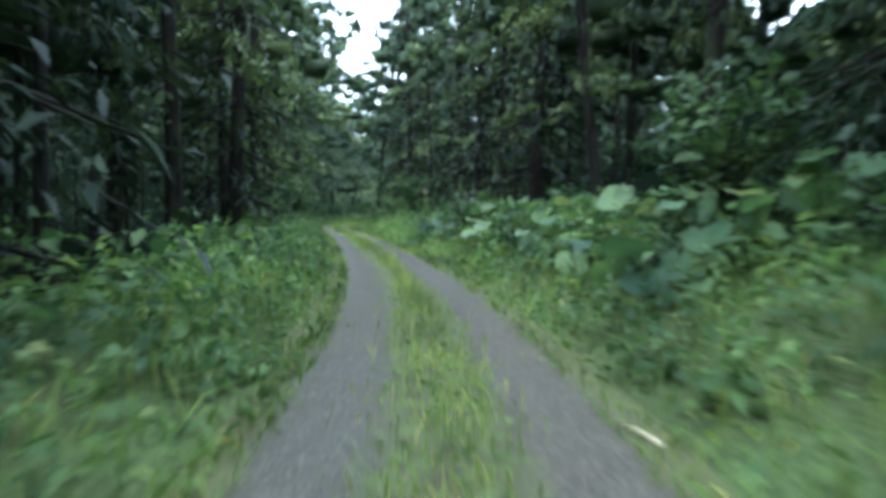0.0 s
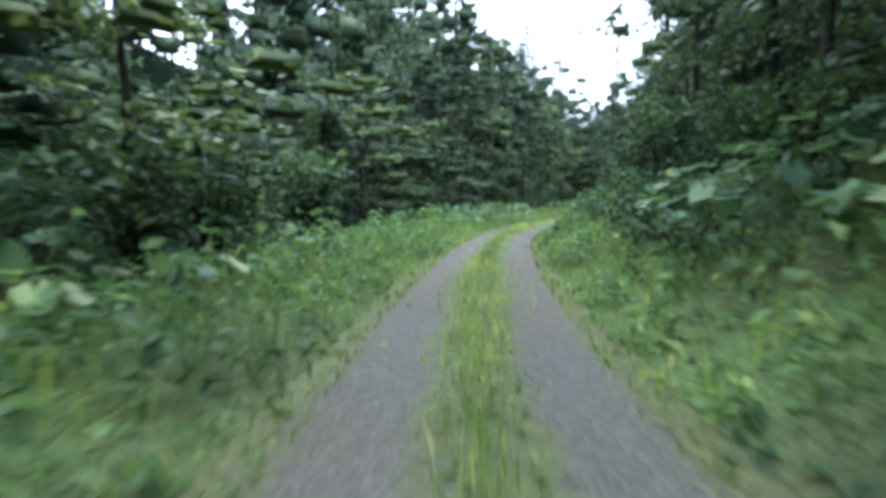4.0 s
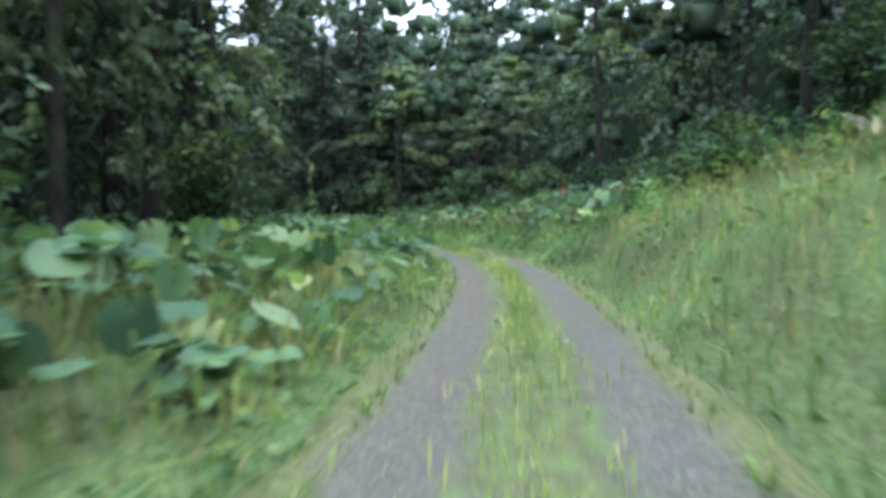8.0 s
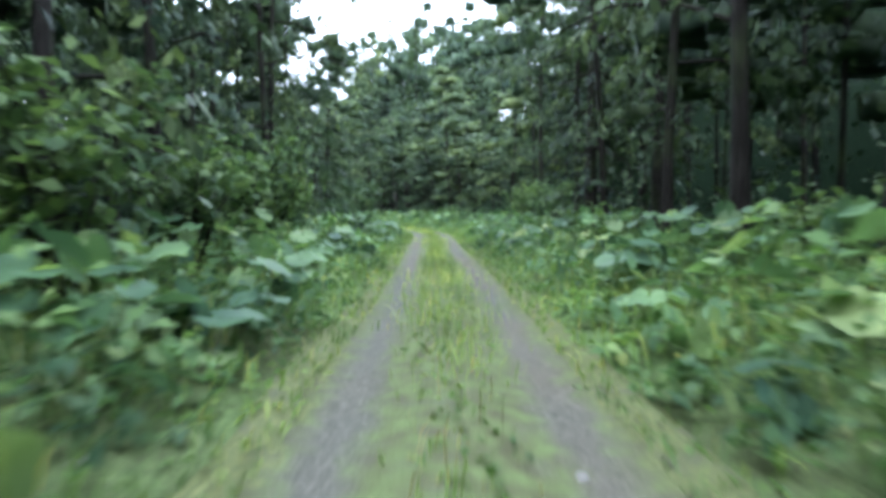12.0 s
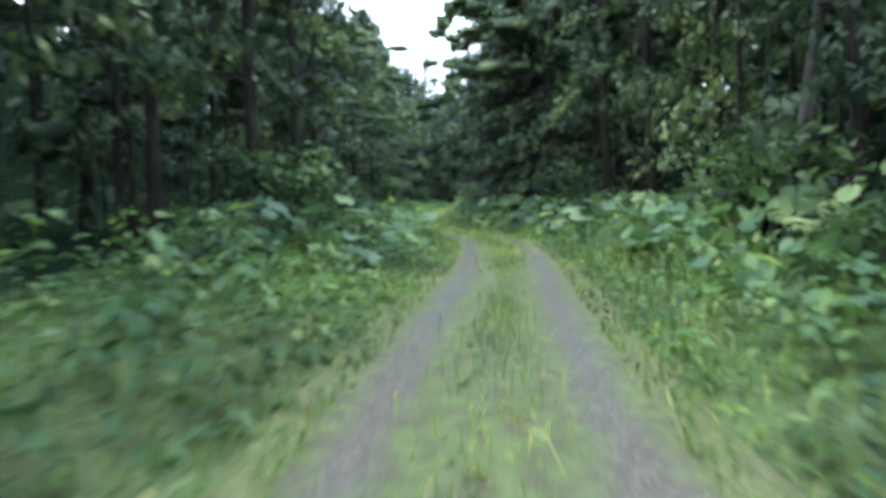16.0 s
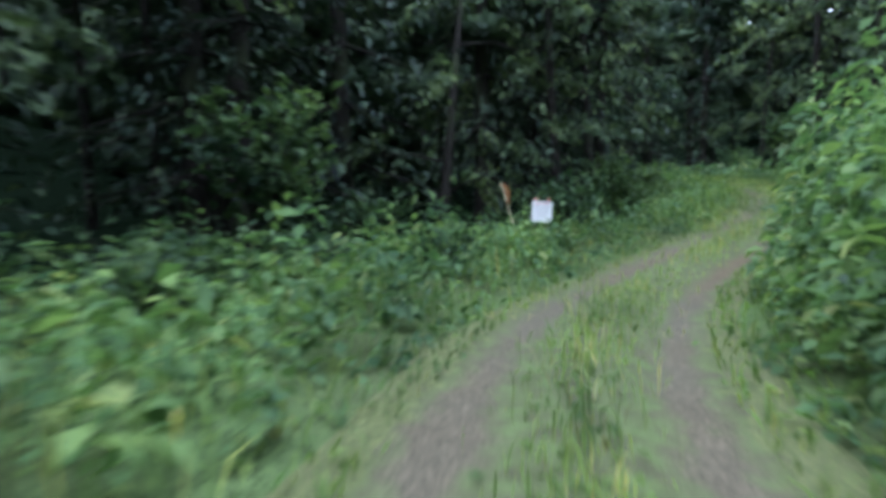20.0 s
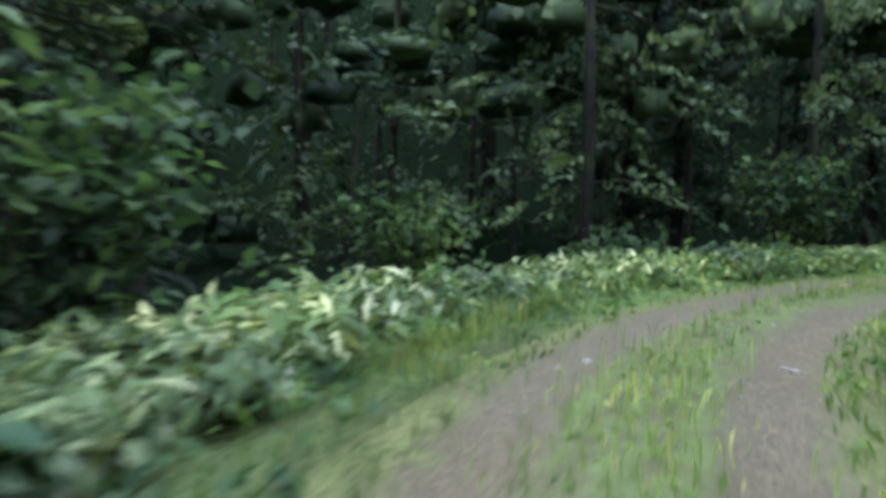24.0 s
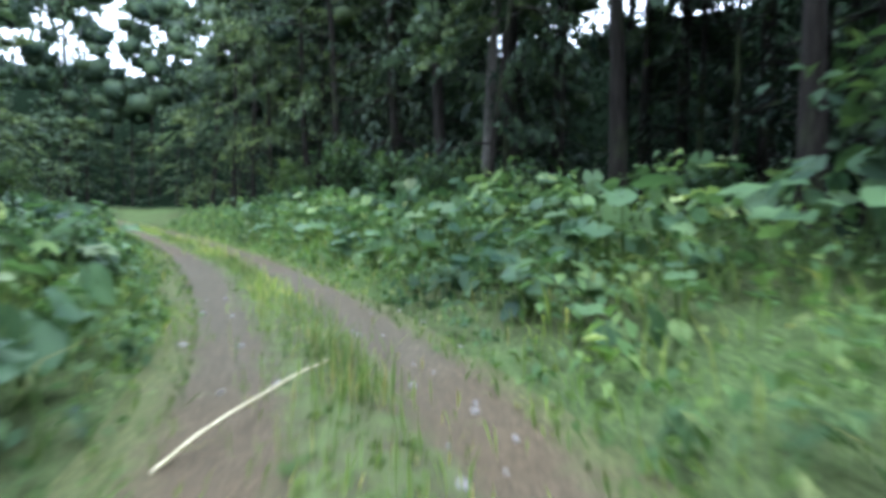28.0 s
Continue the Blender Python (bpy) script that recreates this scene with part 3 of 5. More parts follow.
def bush(seed, height, spread, count, size):
    rng = np.random.default_rng(seed)
    wood, spots = [], []
    for k in range(9):
        yaw, out = k * 2.4 + rng.uniform(-0.4, 0.4), spread * rng.uniform(0.3, 0.9)
        t = np.linspace(0, 1, 4)
        top = height * rng.uniform(0.6, 1.0)
        pts = np.stack([np.cos(yaw) * out * t, np.sin(yaw) * out * t, -0.1 + top * np.sqrt(t)], -1)
        wood.append(tube(pts, 0.03 * (1 - 0.8 * t) + 0.003, 4))
        for _ in range(6):
            f = rng.uniform(0.25, 1.0)
            spots.append([np.interp(f, t, pts[:, i]) for i in range(3)])
    spots = np.array(spots)
    w = np.repeat(spots, count // len(spots), 0)
    w = rng.permutation(w + rng.normal(0, 0.26, w.shape) * (spread * 0.8, spread * 0.8, 0.7))
    w[:, 2] = np.maximum(w[:, 2], 0.05)
    return join(wood), leaves(rng, w, size, size * 0.6, 0.45)


def thing_of(name, parts, label, category, group=""):
    """An Empty with mesh parts (name, mesh)."""
    root = new(name)
    tagged(root, label, category, group)
    for pname, me in parts:
        ob = new(pname, me)
        ob.parent = root
    return root


def make_tree(name, arrays, bark, leaf, label, category, group):
    wood, crown = arrays
    return thing_of(name, (("trunk", mesh_of(name + "_trunk", *wood, bark, soft=True)), ("crown", mesh_of(name + "_crown", *crown, leaf))), label, category, group)


ROADSIDE = [
    broadleaf(1, 11.0, 2.8, 0.9, 1650, 0.18),
    broadleaf(2, 13.0, 3.0, 1.4, 1650, 0.18),
    broadleaf(3, 9.0, 2.6, 0.5, 1650, 0.17),
    broadleaf(4, 14.5, 3.1, 1.8, 1600, 0.18),
    broadleaf(5, 7.0, 2.4, 0.3, 1600, 0.16),
    broadleaf(6, 15.0, 2.8, 2.4, 1500, 0.18),
]
FIRS = [conifer(11, 15.0, 2.7, 0.9, 15), conifer(12, 18.0, 3.0, 1.6, 15)]
rng = np.random.default_rng(7)


def tallness(s):
    """How high the forest stands along the track."""
    return np.interp(s, (-30, 0, 50, 62, 148, 158, 190, 200, 240, 270, 292, 318, 345, 360, 390, 405, 425, 438, 468, 482, 500, 530, 560), (1.4, 1.4, 1.35, 1.0, 1.0, 1.2, 1.4, 1.65, 1.65, 1.4, 1.1, 1.4, 1.4, 1.05, 1.1, 1.4, 1.45, 1.3, 1.25, 1.5, 1.7, 1.6, 1.3))


# where the growth is lower or higher: a spot of the track, how far straight ahead of it, how wide, how high
GLADES = [(*on_track(228.0, 5.0), 62.0, 24.0, 0.55), (*on_track(132.0, 1.0), 64.0, 20.0, 0.6), (*on_track(97.0, 7.0), 0.0, 14.0, 0.65), (*on_track(132.0, 4.0), 104.0, 24.0, 0.42), (*on_track(375.0, 12.0), 92.0, 20.0, 0.75), (*on_track(375.0, 7.0), 50.0, 20.0, 0.62), (*on_track(59.5, 8.0), 48.0, 20.0, 0.5), (*on_track(540.0, 15.0), 0.0, 15.0, 0.55), (*on_track(14.0, 0.0), 52.0, 24.0, 1.5), (*on_track(316.0, -3.0), 48.0, 18.0, 1.3)]


def lowness(x, y):
    """Factor by which trees stay lower or grow higher ahead of the straights."""
    f = np.ones(np.shape(x))
    for gx_, gy_, gh, ahead, wide, low in GLADES:
        gap = np.hypot(x - (gx_ - math.sin(gh) * ahead), y - (gy_ + math.cos(gh) * ahead))
        f = f * (1 - (1 - low) * smooth((wide - gap) / (wide * 0.45)))
    return f


def clear(x, y, room):
    """Whether a spot keeps that far from every stretch of the track."""
    return ((CX - x) ** 2 + (CY - y) ** 2).min() > room * room


spots = []
for side in (1, -1):
    s = -24.0 + 1.7 * (side < 0)
    while s < END - 6:
        line = np.interp(s, SIDE[:, 0], SIDE[:, 3 if side > 0 else 4])
        out = line + rng.uniform(-0.4, 1.0)
        x, y, h = on_track(s, side * out)
        if clear(x, y, line - 0.9):
            spots.append((float(x), float(y), s, side, 0))
        s += rng.uniform(3.4, 5.0)
masters = [
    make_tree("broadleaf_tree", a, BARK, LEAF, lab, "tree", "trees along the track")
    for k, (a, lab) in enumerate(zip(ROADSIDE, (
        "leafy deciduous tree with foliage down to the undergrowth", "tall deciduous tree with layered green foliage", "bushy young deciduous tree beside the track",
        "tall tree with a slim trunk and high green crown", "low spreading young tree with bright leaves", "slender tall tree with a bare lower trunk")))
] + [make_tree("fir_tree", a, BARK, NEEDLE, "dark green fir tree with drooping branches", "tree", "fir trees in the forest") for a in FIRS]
used = set()
# along from, to, side: bare trunks and firs stand at the edge, with the dark woods open behind them
DIM = ((-24, 36, -1), (4, 34, 1), (100, 136, 1), (211, 228, 1), (208, 226, -1), (286, 318, 1), (334, 352, 1), (424, 452, -1), (478, 500, 1))
for n, (x, y, s, side, row) in enumerate(spots):
    dim = any(s0 < s < s1 and side == side0 for s0, s1, side0 in DIM)
    pick = int(rng.choice(8, p=(0.08, 0.08, 0.05, 0.12, 0.04, 0.11, 0.27, 0.25) if dim else (0.2, 0.19, 0.14, 0.14, 0.10, 0.11, 0.07, 0.05)))
    size = rng.uniform(0.85, 1.15)
    z = float(ground_at(x, y)[0])
    m = Matrix.LocRotScale((x, y, z), Euler((rng.normal(0, 0.03), rng.normal(0, 0.03), rng.uniform(0, 6.28))), (size, size, size * rng.uniform(0.9, 1.1) * float(tallness(s) * lowness(x, y))))
    if pick not in used:
        used.add(pick)
        masters[pick].matrix_basis = m
    else:
        made = copy_thing(masters[pick], Matrix.Identity(4))
        made.matrix_basis = m

# firs that stand out over the glade, and tall ones closing the woods at the bends
for s, left, height in (
    (197.0, -5.7, 20.0), (201.0, -5.4, 21.0), (205.5, -5.6, 20.0), (210.0, -25.4, 20.4), (218.0, -23.2, 18.6), (339.5, -4.9, 17.0), (342.5, -4.6, 18.0), (346.0, -5.0, 19.0), (349.0, -4.7, 18.0), (352.0, -5.4, 20.0), (357.0, -4.9, 19.0), (363.0, -5.0, 20.0),
    (545.0, -9.5, 19.0), (541.0, -12.5, 20.0), (536.0, -11.5, 21.0), (537.0, -16.0, 20.0), (531.0, -14.0, 21.0), (531.0, -19.0, 20.0), (526.0, -15.0, 20.0), (527.0, -21.0, 21.0), (522.0, -13.5, 20.0), (522.0, -19.0, 20.0), (518.0, -11.0, 19.0), (551.0, -13.0, 20.0), (543.0, -19.0, 22.0),
    (391.0, 9.0, 17.0), (394.5, 8.2, 19.0), (388.0, 10.5, 18.0), (385.0, 12.5, 18.0), (396.5, 11.0, 18.0), (415.0, -9.5, 18.0), (418.0, -8.5, 18.0), (421.5, -9.2, 19.0), (424.5, -11.0, 18.0), (409.0, -12.0, 23.0), (413.0, -13.0, 24.0), (417.0, -12.5, 25.0), (420.5, -13.5, 25.0), (424.0, -14.0, 24.0),
    (426.0, -6.4, 20.0), (429.5, -6.0, 19.0), (433.0, -6.6, 21.0), (437.0, -6.2, 20.0), (441.0, -5.9, 19.0), (444.5, -6.8, 21.0), (448.0, -8.4, 17.0), (455.0, -8.2, 17.0), (441.0, -8.0, 18.0), (461.5, 12.5, 22.0), (464.5, 12.0, 23.0), (467.5, 12.5, 23.0), (471.0, 12.0, 22.0), (398.0, 8.5, 23.0), (402.0, 7.5, 24.0), (407.0, 7.5, 24.0),
):
    x, y, _ = on_track(s, left)
    if not clear(float(x), float(y), 4.0):
        continue
    made = copy_thing(masters[7], Matrix.Identity(4))
    made.matrix_basis = Matrix.LocRotScale((float(x), float(y), float(ground_at(x, y)[0])), Euler((0, 0, s)), (0.95, 0.95, height / 18.0))

# leafy trees whose low limbs hang over the verge
for k, (s, left) in enumerate(((497.0, -5.0), (502.5, -4.8), (508.0, -5.4), (512.5, -6.0), (316.0, -5.6), (321.0, -6.0), (327.0, -5.6))):
    x, y, _ = on_track(s, left)
    made = copy_thing(masters[(0, 2)[k % 2]], Matrix.Identity(4))
    made.matrix_basis = Matrix.LocRotScale((float(x), float(y), float(ground_at(x, y)[0])), Euler((0, 0, k * 2.1)), (1.05, 1.05, 1.2))

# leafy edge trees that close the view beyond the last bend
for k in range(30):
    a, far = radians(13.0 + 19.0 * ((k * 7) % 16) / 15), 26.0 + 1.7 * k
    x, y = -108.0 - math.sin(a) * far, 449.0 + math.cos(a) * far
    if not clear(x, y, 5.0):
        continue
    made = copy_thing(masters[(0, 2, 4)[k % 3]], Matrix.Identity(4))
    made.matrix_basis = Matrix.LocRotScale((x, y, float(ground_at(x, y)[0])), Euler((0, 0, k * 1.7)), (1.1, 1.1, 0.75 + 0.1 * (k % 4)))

# the deeper woods: rows of trees behind, one growth
DEEP = [far_tree(21, 14.0, 3.6, 10, 20, 0.60), far_tree(22, 16.5, 3.6, 11, 20, 0.60), conifer(23, 19.0, 3.2, 0.6, 3, simple=True), far_tree(24, 12.0, 3.6, 9, 20, 0.60)]
DEEP_NEAR = [far_tree(25, 14.0, 3.0, 12, 27, 0.40), far_tree(26, 16.5, 3.0, 13, 27, 0.40), conifer(27, 19.0, 3.2, 1.6, 2, simple=True), far_tree(28, 11.0, 3.0, 10, 27, 0.38)]
wood_bits, leaf_bits = [], []
for cell, inner_, outer_ in ((4.7, 2.6, 13.0), (7.0, 13.0, 30.0), (12.0, 30.0, 46.0)):
    nx, ny = np.meshgrid(np.arange(-175, 75, cell), np.arange(-62, 560, cell))
    wx = nx.ravel() + rng.uniform(-0.42, 0.42, nx.size) * cell
    wy = ny.ravel() + rng.uniform(-0.42, 0.42, nx.size) * cell
    ws, wl, wd = nearest(wx, wy)
    line = np.where(wl > 0, np.interp(ws, SIDE[:, 0], SIDE[:, 3]), np.interp(ws, SIDE[:, 0], SIDE[:, 4]))
    ok = (wd > line + (inner_ if inner_ < 10 else 0)) & (wd >= inner_) & (wd < outer_ + (4 if inner_ < 10 else 0))
    wz = ground_at(wx, wy)
    for x, y, z, s in zip(wx[ok], wy[ok], wz[ok], ws[ok]):
        w, c = (DEEP_NEAR if cell < 6 else DEEP)[int(rng.choice(4, p=(0.34, 0.28, 0.16, 0.22)))]
        k, a = rng.uniform(0.85, 1.2) * (1.0 if cell < 6 else 1.25 if cell < 10 else 1.8), rng.uniform(0, 6.28)
        low = float(lowness(x, y))
        slim = math.sqrt(min(1.0, low))
        turn = np.array([[math.cos(a) * slim, -math.sin(a) * slim, 0], [math.sin(a) * slim, math.cos(a) * slim, 0], [0, 0, float(tallness(s) if cell < 10 else 0.75) * low]]) * k
        put = np.array([x, y, z])
        wood_bits.append((w[0] @ turn.T + put, w[1]))
        leaf_bits.append((c[0] @ turn.T + put, c[1]))
# the closed canopy over the woods
cs = np.concatenate([rng.uniform(-24, END + 10, 3000), rng.uniform(436, 472, 50), rng.uniform(516, 566, 160), rng.uniform(394, 428, 90)])
cside = np.where(np.arange(len(cs)) < 3000, rng.choice((-1, 1), len(cs)), np.where((cs > 430) & (cs < 480), 1, -1))
cline = np.where(cside > 0, np.interp(cs, SIDE[:, 0], SIDE[:, 3]), np.interp(cs, SIDE[:, 0], SIDE[:, 4]))
cout = cline + 0.8 + 15.0 * rng.uniform(0, 1, len(cs)) ** 1.2
cx, cy, _ = on_track(np.minimum(cs, END), cside * cout)
_, _, cd = nearest(cx, cy)
keep = cd > cline + 0.6
cx, cy, cs, cd = cx[keep], cy[keep], cs[keep], cd[keep]
cz = ground_at(cx, cy) + lowness(cx, cy) * ((5.2 + 3.0 * smooth((cd - 5) / 5)) * tallness(cs) + rng.uniform(0, 3.0, len(cs)))
leaf_bits.append(clumps(rng, np.stack([cx, cy, cz], -1), rng.uniform(0.8, 1.6, len(cx)), 0.7, 26, 0.47, core=0.7, low=-0.6))
# where the woods stand dark, trunkless low crowns added over their edge to block sky light
SHADE = DIM + ((60, 92, -1), (188, 208, -1), (230, 256, -1), (284, 312, -1), (362, 386, 1), (362, 386, -1), (398, 421, 1), (452, 478, 1), (476, 512, -1))
for s0, s1, side in SHADE:
    n = int((s1 - s0) * 2.0)
    ds = rng.uniform(s0, s1, n)
    dline = np.interp(ds, SIDE[:, 0], SIDE[:, 3 if side > 0 else 4])
    dx, dy, _ = on_track(ds, side * (dline + rng.uniform(0.9, 7.0, n)))
    keep = nearest(dx, dy)[2] > dline + 0.7
    dx, dy = dx[keep], dy[keep]
    dz = ground_at(dx, dy) + rng.uniform(4.4, 8.0, len(dx))
    leaf_bits.append(clumps(rng, np.stack([dx, dy, dz], -1), rng.uniform(0.8, 1.5, len(dx)), 0.5, 36, 0.34, core=0.8, low=-0.8))
# the dim leaves between the trunks
us = np.concatenate([rng.uniform(-24, END + 10, 30000), rng.uniform(438, 480, 2000)])
uside = np.where(np.arange(len(us)) < 30000, rng.choice((-1, 1), len(us)), 1)
uline = np.where(uside > 0, np.interp(us, SIDE[:, 0], SIDE[:, 3]), np.interp(us, SIDE[:, 0], SIDE[:, 4]))
ux, uy, _ = on_track(np.minimum(us, END), uside * (uline + 3.8 + 8.0 * rng.uniform(0, 1, len(us)) ** 1.2))
_, _, ud = nearest(ux, uy)
keep = ud > uline + 3.4
ux, uy, ud = ux[keep], uy[keep], ud[keep]
uz = ground_at(ux, uy) + 0.3 + 14.0 * rng.uniform(0, 1, len(ux)) ** 1.3 * lowness(ux, uy)
leaf_bits.append(leaves(rng, np.stack([ux, uy, uz], -1), 0.34, 0.24, 0.5))
# and the closed distance behind them
fs = np.concatenate([rng.uniform(-24, END + 10, 2800), rng.uniform(438, 480, 120), rng.uniform(508, 566, 240), rng.uniform(394, 430, 170)])
fside = np.where(np.arange(len(fs)) < 2800, rng.choice((-1, 1), len(fs)), np.where((fs > 432) & (fs < 490), 1, -1))
fx, fy, _ = on_track(np.minimum(fs, END), fside * rng.uniform(13.5, 30.0, len(fs)))
_, _, fd = nearest(fx, fy)
fx, fy, fs = fx[fd > 13.0], fy[fd > 13.0], fs[fd > 13.0]
fz = ground_at(fx, fy) + 0.5 + 14.0 * rng.uniform(0, 1, len(fx)) * tallness(fs) * lowness(fx, fy) ** 1.6
leaf_bits.append(clumps(rng, np.stack([fx, fy, fz], -1), rng.uniform(1.0, 1.8, len(fx)), 0.8, 22, 0.55, core=0.75, low=-0.8))
woods = new("woods")
tagged(woods, "dense dark mixed forest behind the roadside trees", "forest", kind="stuff")
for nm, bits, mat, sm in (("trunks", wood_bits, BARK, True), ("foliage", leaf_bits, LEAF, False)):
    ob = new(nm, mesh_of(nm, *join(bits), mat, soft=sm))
    ob.parent = woods
    tagged(ob, kind="stuff")

# ---- shrubs along the tree line ----
BUSHES = [bush(31, 2.0, 1.2, 640, 0.20), bush(32, 1.4, 1.3, 580, 0.18), bush(33, 3.0, 1.4, 760, 0.23), bush(34, 1.1, 1.1, 480, 0.16)]
shrubs = [make_tree("shrub", b, BARK, SHRUB, "leafy green shrub at the forest edge", "shrub", "shrubs along the track") for b in BUSHES]
for ob in shrubs:
    for part_ in ob.children:
        part_.name = {"trunk": "stem", "crown": "foliage"}.get(part_.name.split(".")[0], part_.name)
used = set()
for side in (1, -1):
    s = -6.0
    while s < END - 20:
        line = np.interp(s, SIDE[:, 0], SIDE[:, 3 if side > 0 else 4])
        out = line + rng.uniform(-1.9, -0.2)
        x, y, h = on_track(s, side * max(out, 2.9))
        shade = any(s0 < s < s1 and side == side0 for s0, s1, side0 in DIM)
        if clear(x, y, 2.7) and not (shade and rng.uniform() < 0.7):
            k = rng.uniform(0.8, 1.25)
            m = Matrix.LocRotScale((float(x), float(y), float(ground_at(x, y)[0])), Euler((0, 0, rng.uniform(0, 6.28))), (k, k, k))
            pick = int(rng.integers(4))
            if pick not in used:
                used.add(pick)
                shrubs[pick].matrix_basis = m
            else:
                copy_thing(shrubs[pick], Matrix.Identity(4)).matrix_basis = m
        s += rng.uniform(2.6, 4.6)

# thickets of low shrubs that close the verges
wood_bits, leaf_bits = [], []
for s0, s1, side, near, far in ((140, 172, -1, 4.6, 7.4), (172, 192, -1, 3.0, 6.0), (358, 384, 1, 2.5, 5.4), (389, 397.0, 1, 2.6, 4.4), (385, 402, -1, 2.2, 4.4), (382, 402, -1, 1.95, 3.2), (400.5, 404, 1, 3.8, 5.4), (518, 546, 1, 2.3, 5.2), (358, 406, -1, 2.3, 4.8), (62, 102, -1, 2.6, 5.0), (102, 136, -1, 3.0, 5.6), (284, 312, 1, 2.5, 4.8), (318, 340, 1, 2.4, 4.4), (172, 188, 1, 2.8, 7.0), (194, 218, 1, 2.5, 4.8), (40, 60, -1, 2.2, 4.2), (40, 60, 1, 2.9, 4.4), (4, 30, -1, 2.6, 4.8), (340, 358, 1, 2.4, 4.4), (480, 512, 1, 2.4, 4.6), (436, 470, -1, 2.4, 4.4)):
    for _ in range(int((s1 - s0) * (0.30 + 0.14 * (far - near)))):
        s, out = rng.uniform(s0, s1), rng.uniform(near, far)
        x, y, h = on_track(s, side * out)
        if not clear(x, y, near - 0.3):
            continue
        w, c = BUSHES[1 if rng.uniform() < 0.5 else 3]
        k, a = rng.uniform(0.55, 0.95) * (0.75 + 0.08 * out), rng.uniform(0, 6.28)
        turn = np.array([[math.cos(a), -math.sin(a), 0], [math.sin(a), math.cos(a), 0], [0, 0, 1]]) * k
        put = np.array([float(x), float(y), float(ground_at(x, y)[0])])
        wood_bits.append((w[0] @ turn.T + put, w[1]))
        leaf_bits.append((c[0][: 4 * 330] @ turn.T + put, c[1][:330]))
thicket = new("thicket")
tagged(thicket, "low tangled green shrubs and vines along the verges", "undergrowth", kind="stuff")
for nm, bits, mat in (("stem_mass", wood_bits, BARK), ("leaf_mass", leaf_bits, SHRUB)):
    ob = new(nm, mesh_of(nm, *join(bits), mat))
    ob.parent = thicket
    tagged(ob, kind="stuff")

# ---- grass and herbs ----


# along from, to, side, how far out: bare earth and bamboo ground where other herbs keep away
BARE = ((494, 510, -1, 2.0, 6.0), (111, 118, -1, 2.1, 4.4), (440, 447, -1, 2.4, 4.8), (444, 475, 1, 2.0, 6.5))


def scatter(count, low, high, s0=-4.0, s1=None, sides=(1, -1), power=1.25):
    """Spots beside the track, low to high metres from its line (numbers or tables by s)."""
    s = rng.uniform(s0, s1 or END - 20, count)
    side = rng.choice(sides, count)
    hi = np.where(side > 0, np.interp(s, SIDE[:, 0], SIDE[:, 3]), np.interp(s, SIDE[:, 0], SIDE[:, 4])) + high
    out = low + (hi - low) * rng.uniform(0, 1, count) ** power
    x, y, _ = on_track(s, side * out)
    _, left, d = nearest(x, y)
    keep = d > low - 0.05
    for s0, s1, side0, near0, far0 in BARE:
        keep &= ~((s > s0) & (s < s1) & (np.sign(left) == side0) & (d > near0) & (d < far0) & (rng.uniform(0, 1, count) < 0.85))
    return x[keep], y[keep], s[keep], d[keep]


x, y, s, d = scatter(132000, 0.98, -1.4, power=1.75)
tall = 0.13 + 0.36 * smooth((d - 1.0) / 1.2)
grass = blades(rng, np.stack([x, y, ground_at(x, y) - 0.02 + 0.12 * (d < 1.5)], -1), tall * 1.2, 0.026, 0.75)
ob = new("verge_grass", mesh_of("verge_grass", *grass, VERGE))
tagged(ob, "thick fresh green grass on both verges of the track", "grass", kind="stuff")

x, y, s, d = scatter(16000, 1.5, -1.6, s0=122, s1=171, power=1.0)
grass = blades(rng, np.stack([x, y, ground_at(x, y)], -1), 0.30 + 0.25 * smooth((d - 1.4) / 1.5), 0.018, 0.7)
ob = new("seeding_grass", mesh_of("seeding_grass", *grass, DRY))
tagged(ob, "soft brownish seeding grass on the open verges", "grass", kind="stuff")

s = rng.uniform(-2, END - 20, 100000)
across = rng.normal(0, 1, len(s)) * np.where(s > 190, 0.27, 0.19) * (0.85 + 0.4 * np.sin(s * 0.37))
patchy = (np.sin(s * 0.9) + np.sin(s * 0.23 + 1) + rng.normal(0, 0.8, len(s))) > -1.1
s, across = s[patchy], across[patchy]
x, y, _ = on_track(s, across)
grass = blades(rng, np.stack([x, y, rise(s) - 0.01], -1), 0.09 + 0.27 * rng.uniform(0, 1, len(s)) ** 1.8, 0.016, 0.5)
ob = new("middle_grass", mesh_of("middle_grass", *grass, GRASS))
tagged(ob, "strip of yellowing grass between the wheel ruts", "grass", kind="stuff")

s = rng.uniform(-2, END - 20, 24000)
across = rng.normal(0, 0.17, len(s)).clip(-0.42, 0.42) + np.where(rng.uniform(0, 1, len(s)) < 0.2, rng.choice((-1.2, 1.2), len(s)), 0)
patchy = np.sin(s * 0.31) + np.sin(s * 0.13 + 2) + rng.normal(0, 0.7, len(s)) > -0.4
x, y, _ = on_track(s[patchy], across[patchy])
low_weeds = leaves(rng, np.stack([x, y, rise(s[patchy]) + rng.uniform(0.02, 0.06, len(x))], -1), 0.09, 0.05, 0.25)
ob = new("low_weeds", mesh_of("low_weeds", *low_weeds, VERGE))
tagged(ob, "low broad-leaved weeds growing between the wheel ruts", "weeds", kind="stuff")

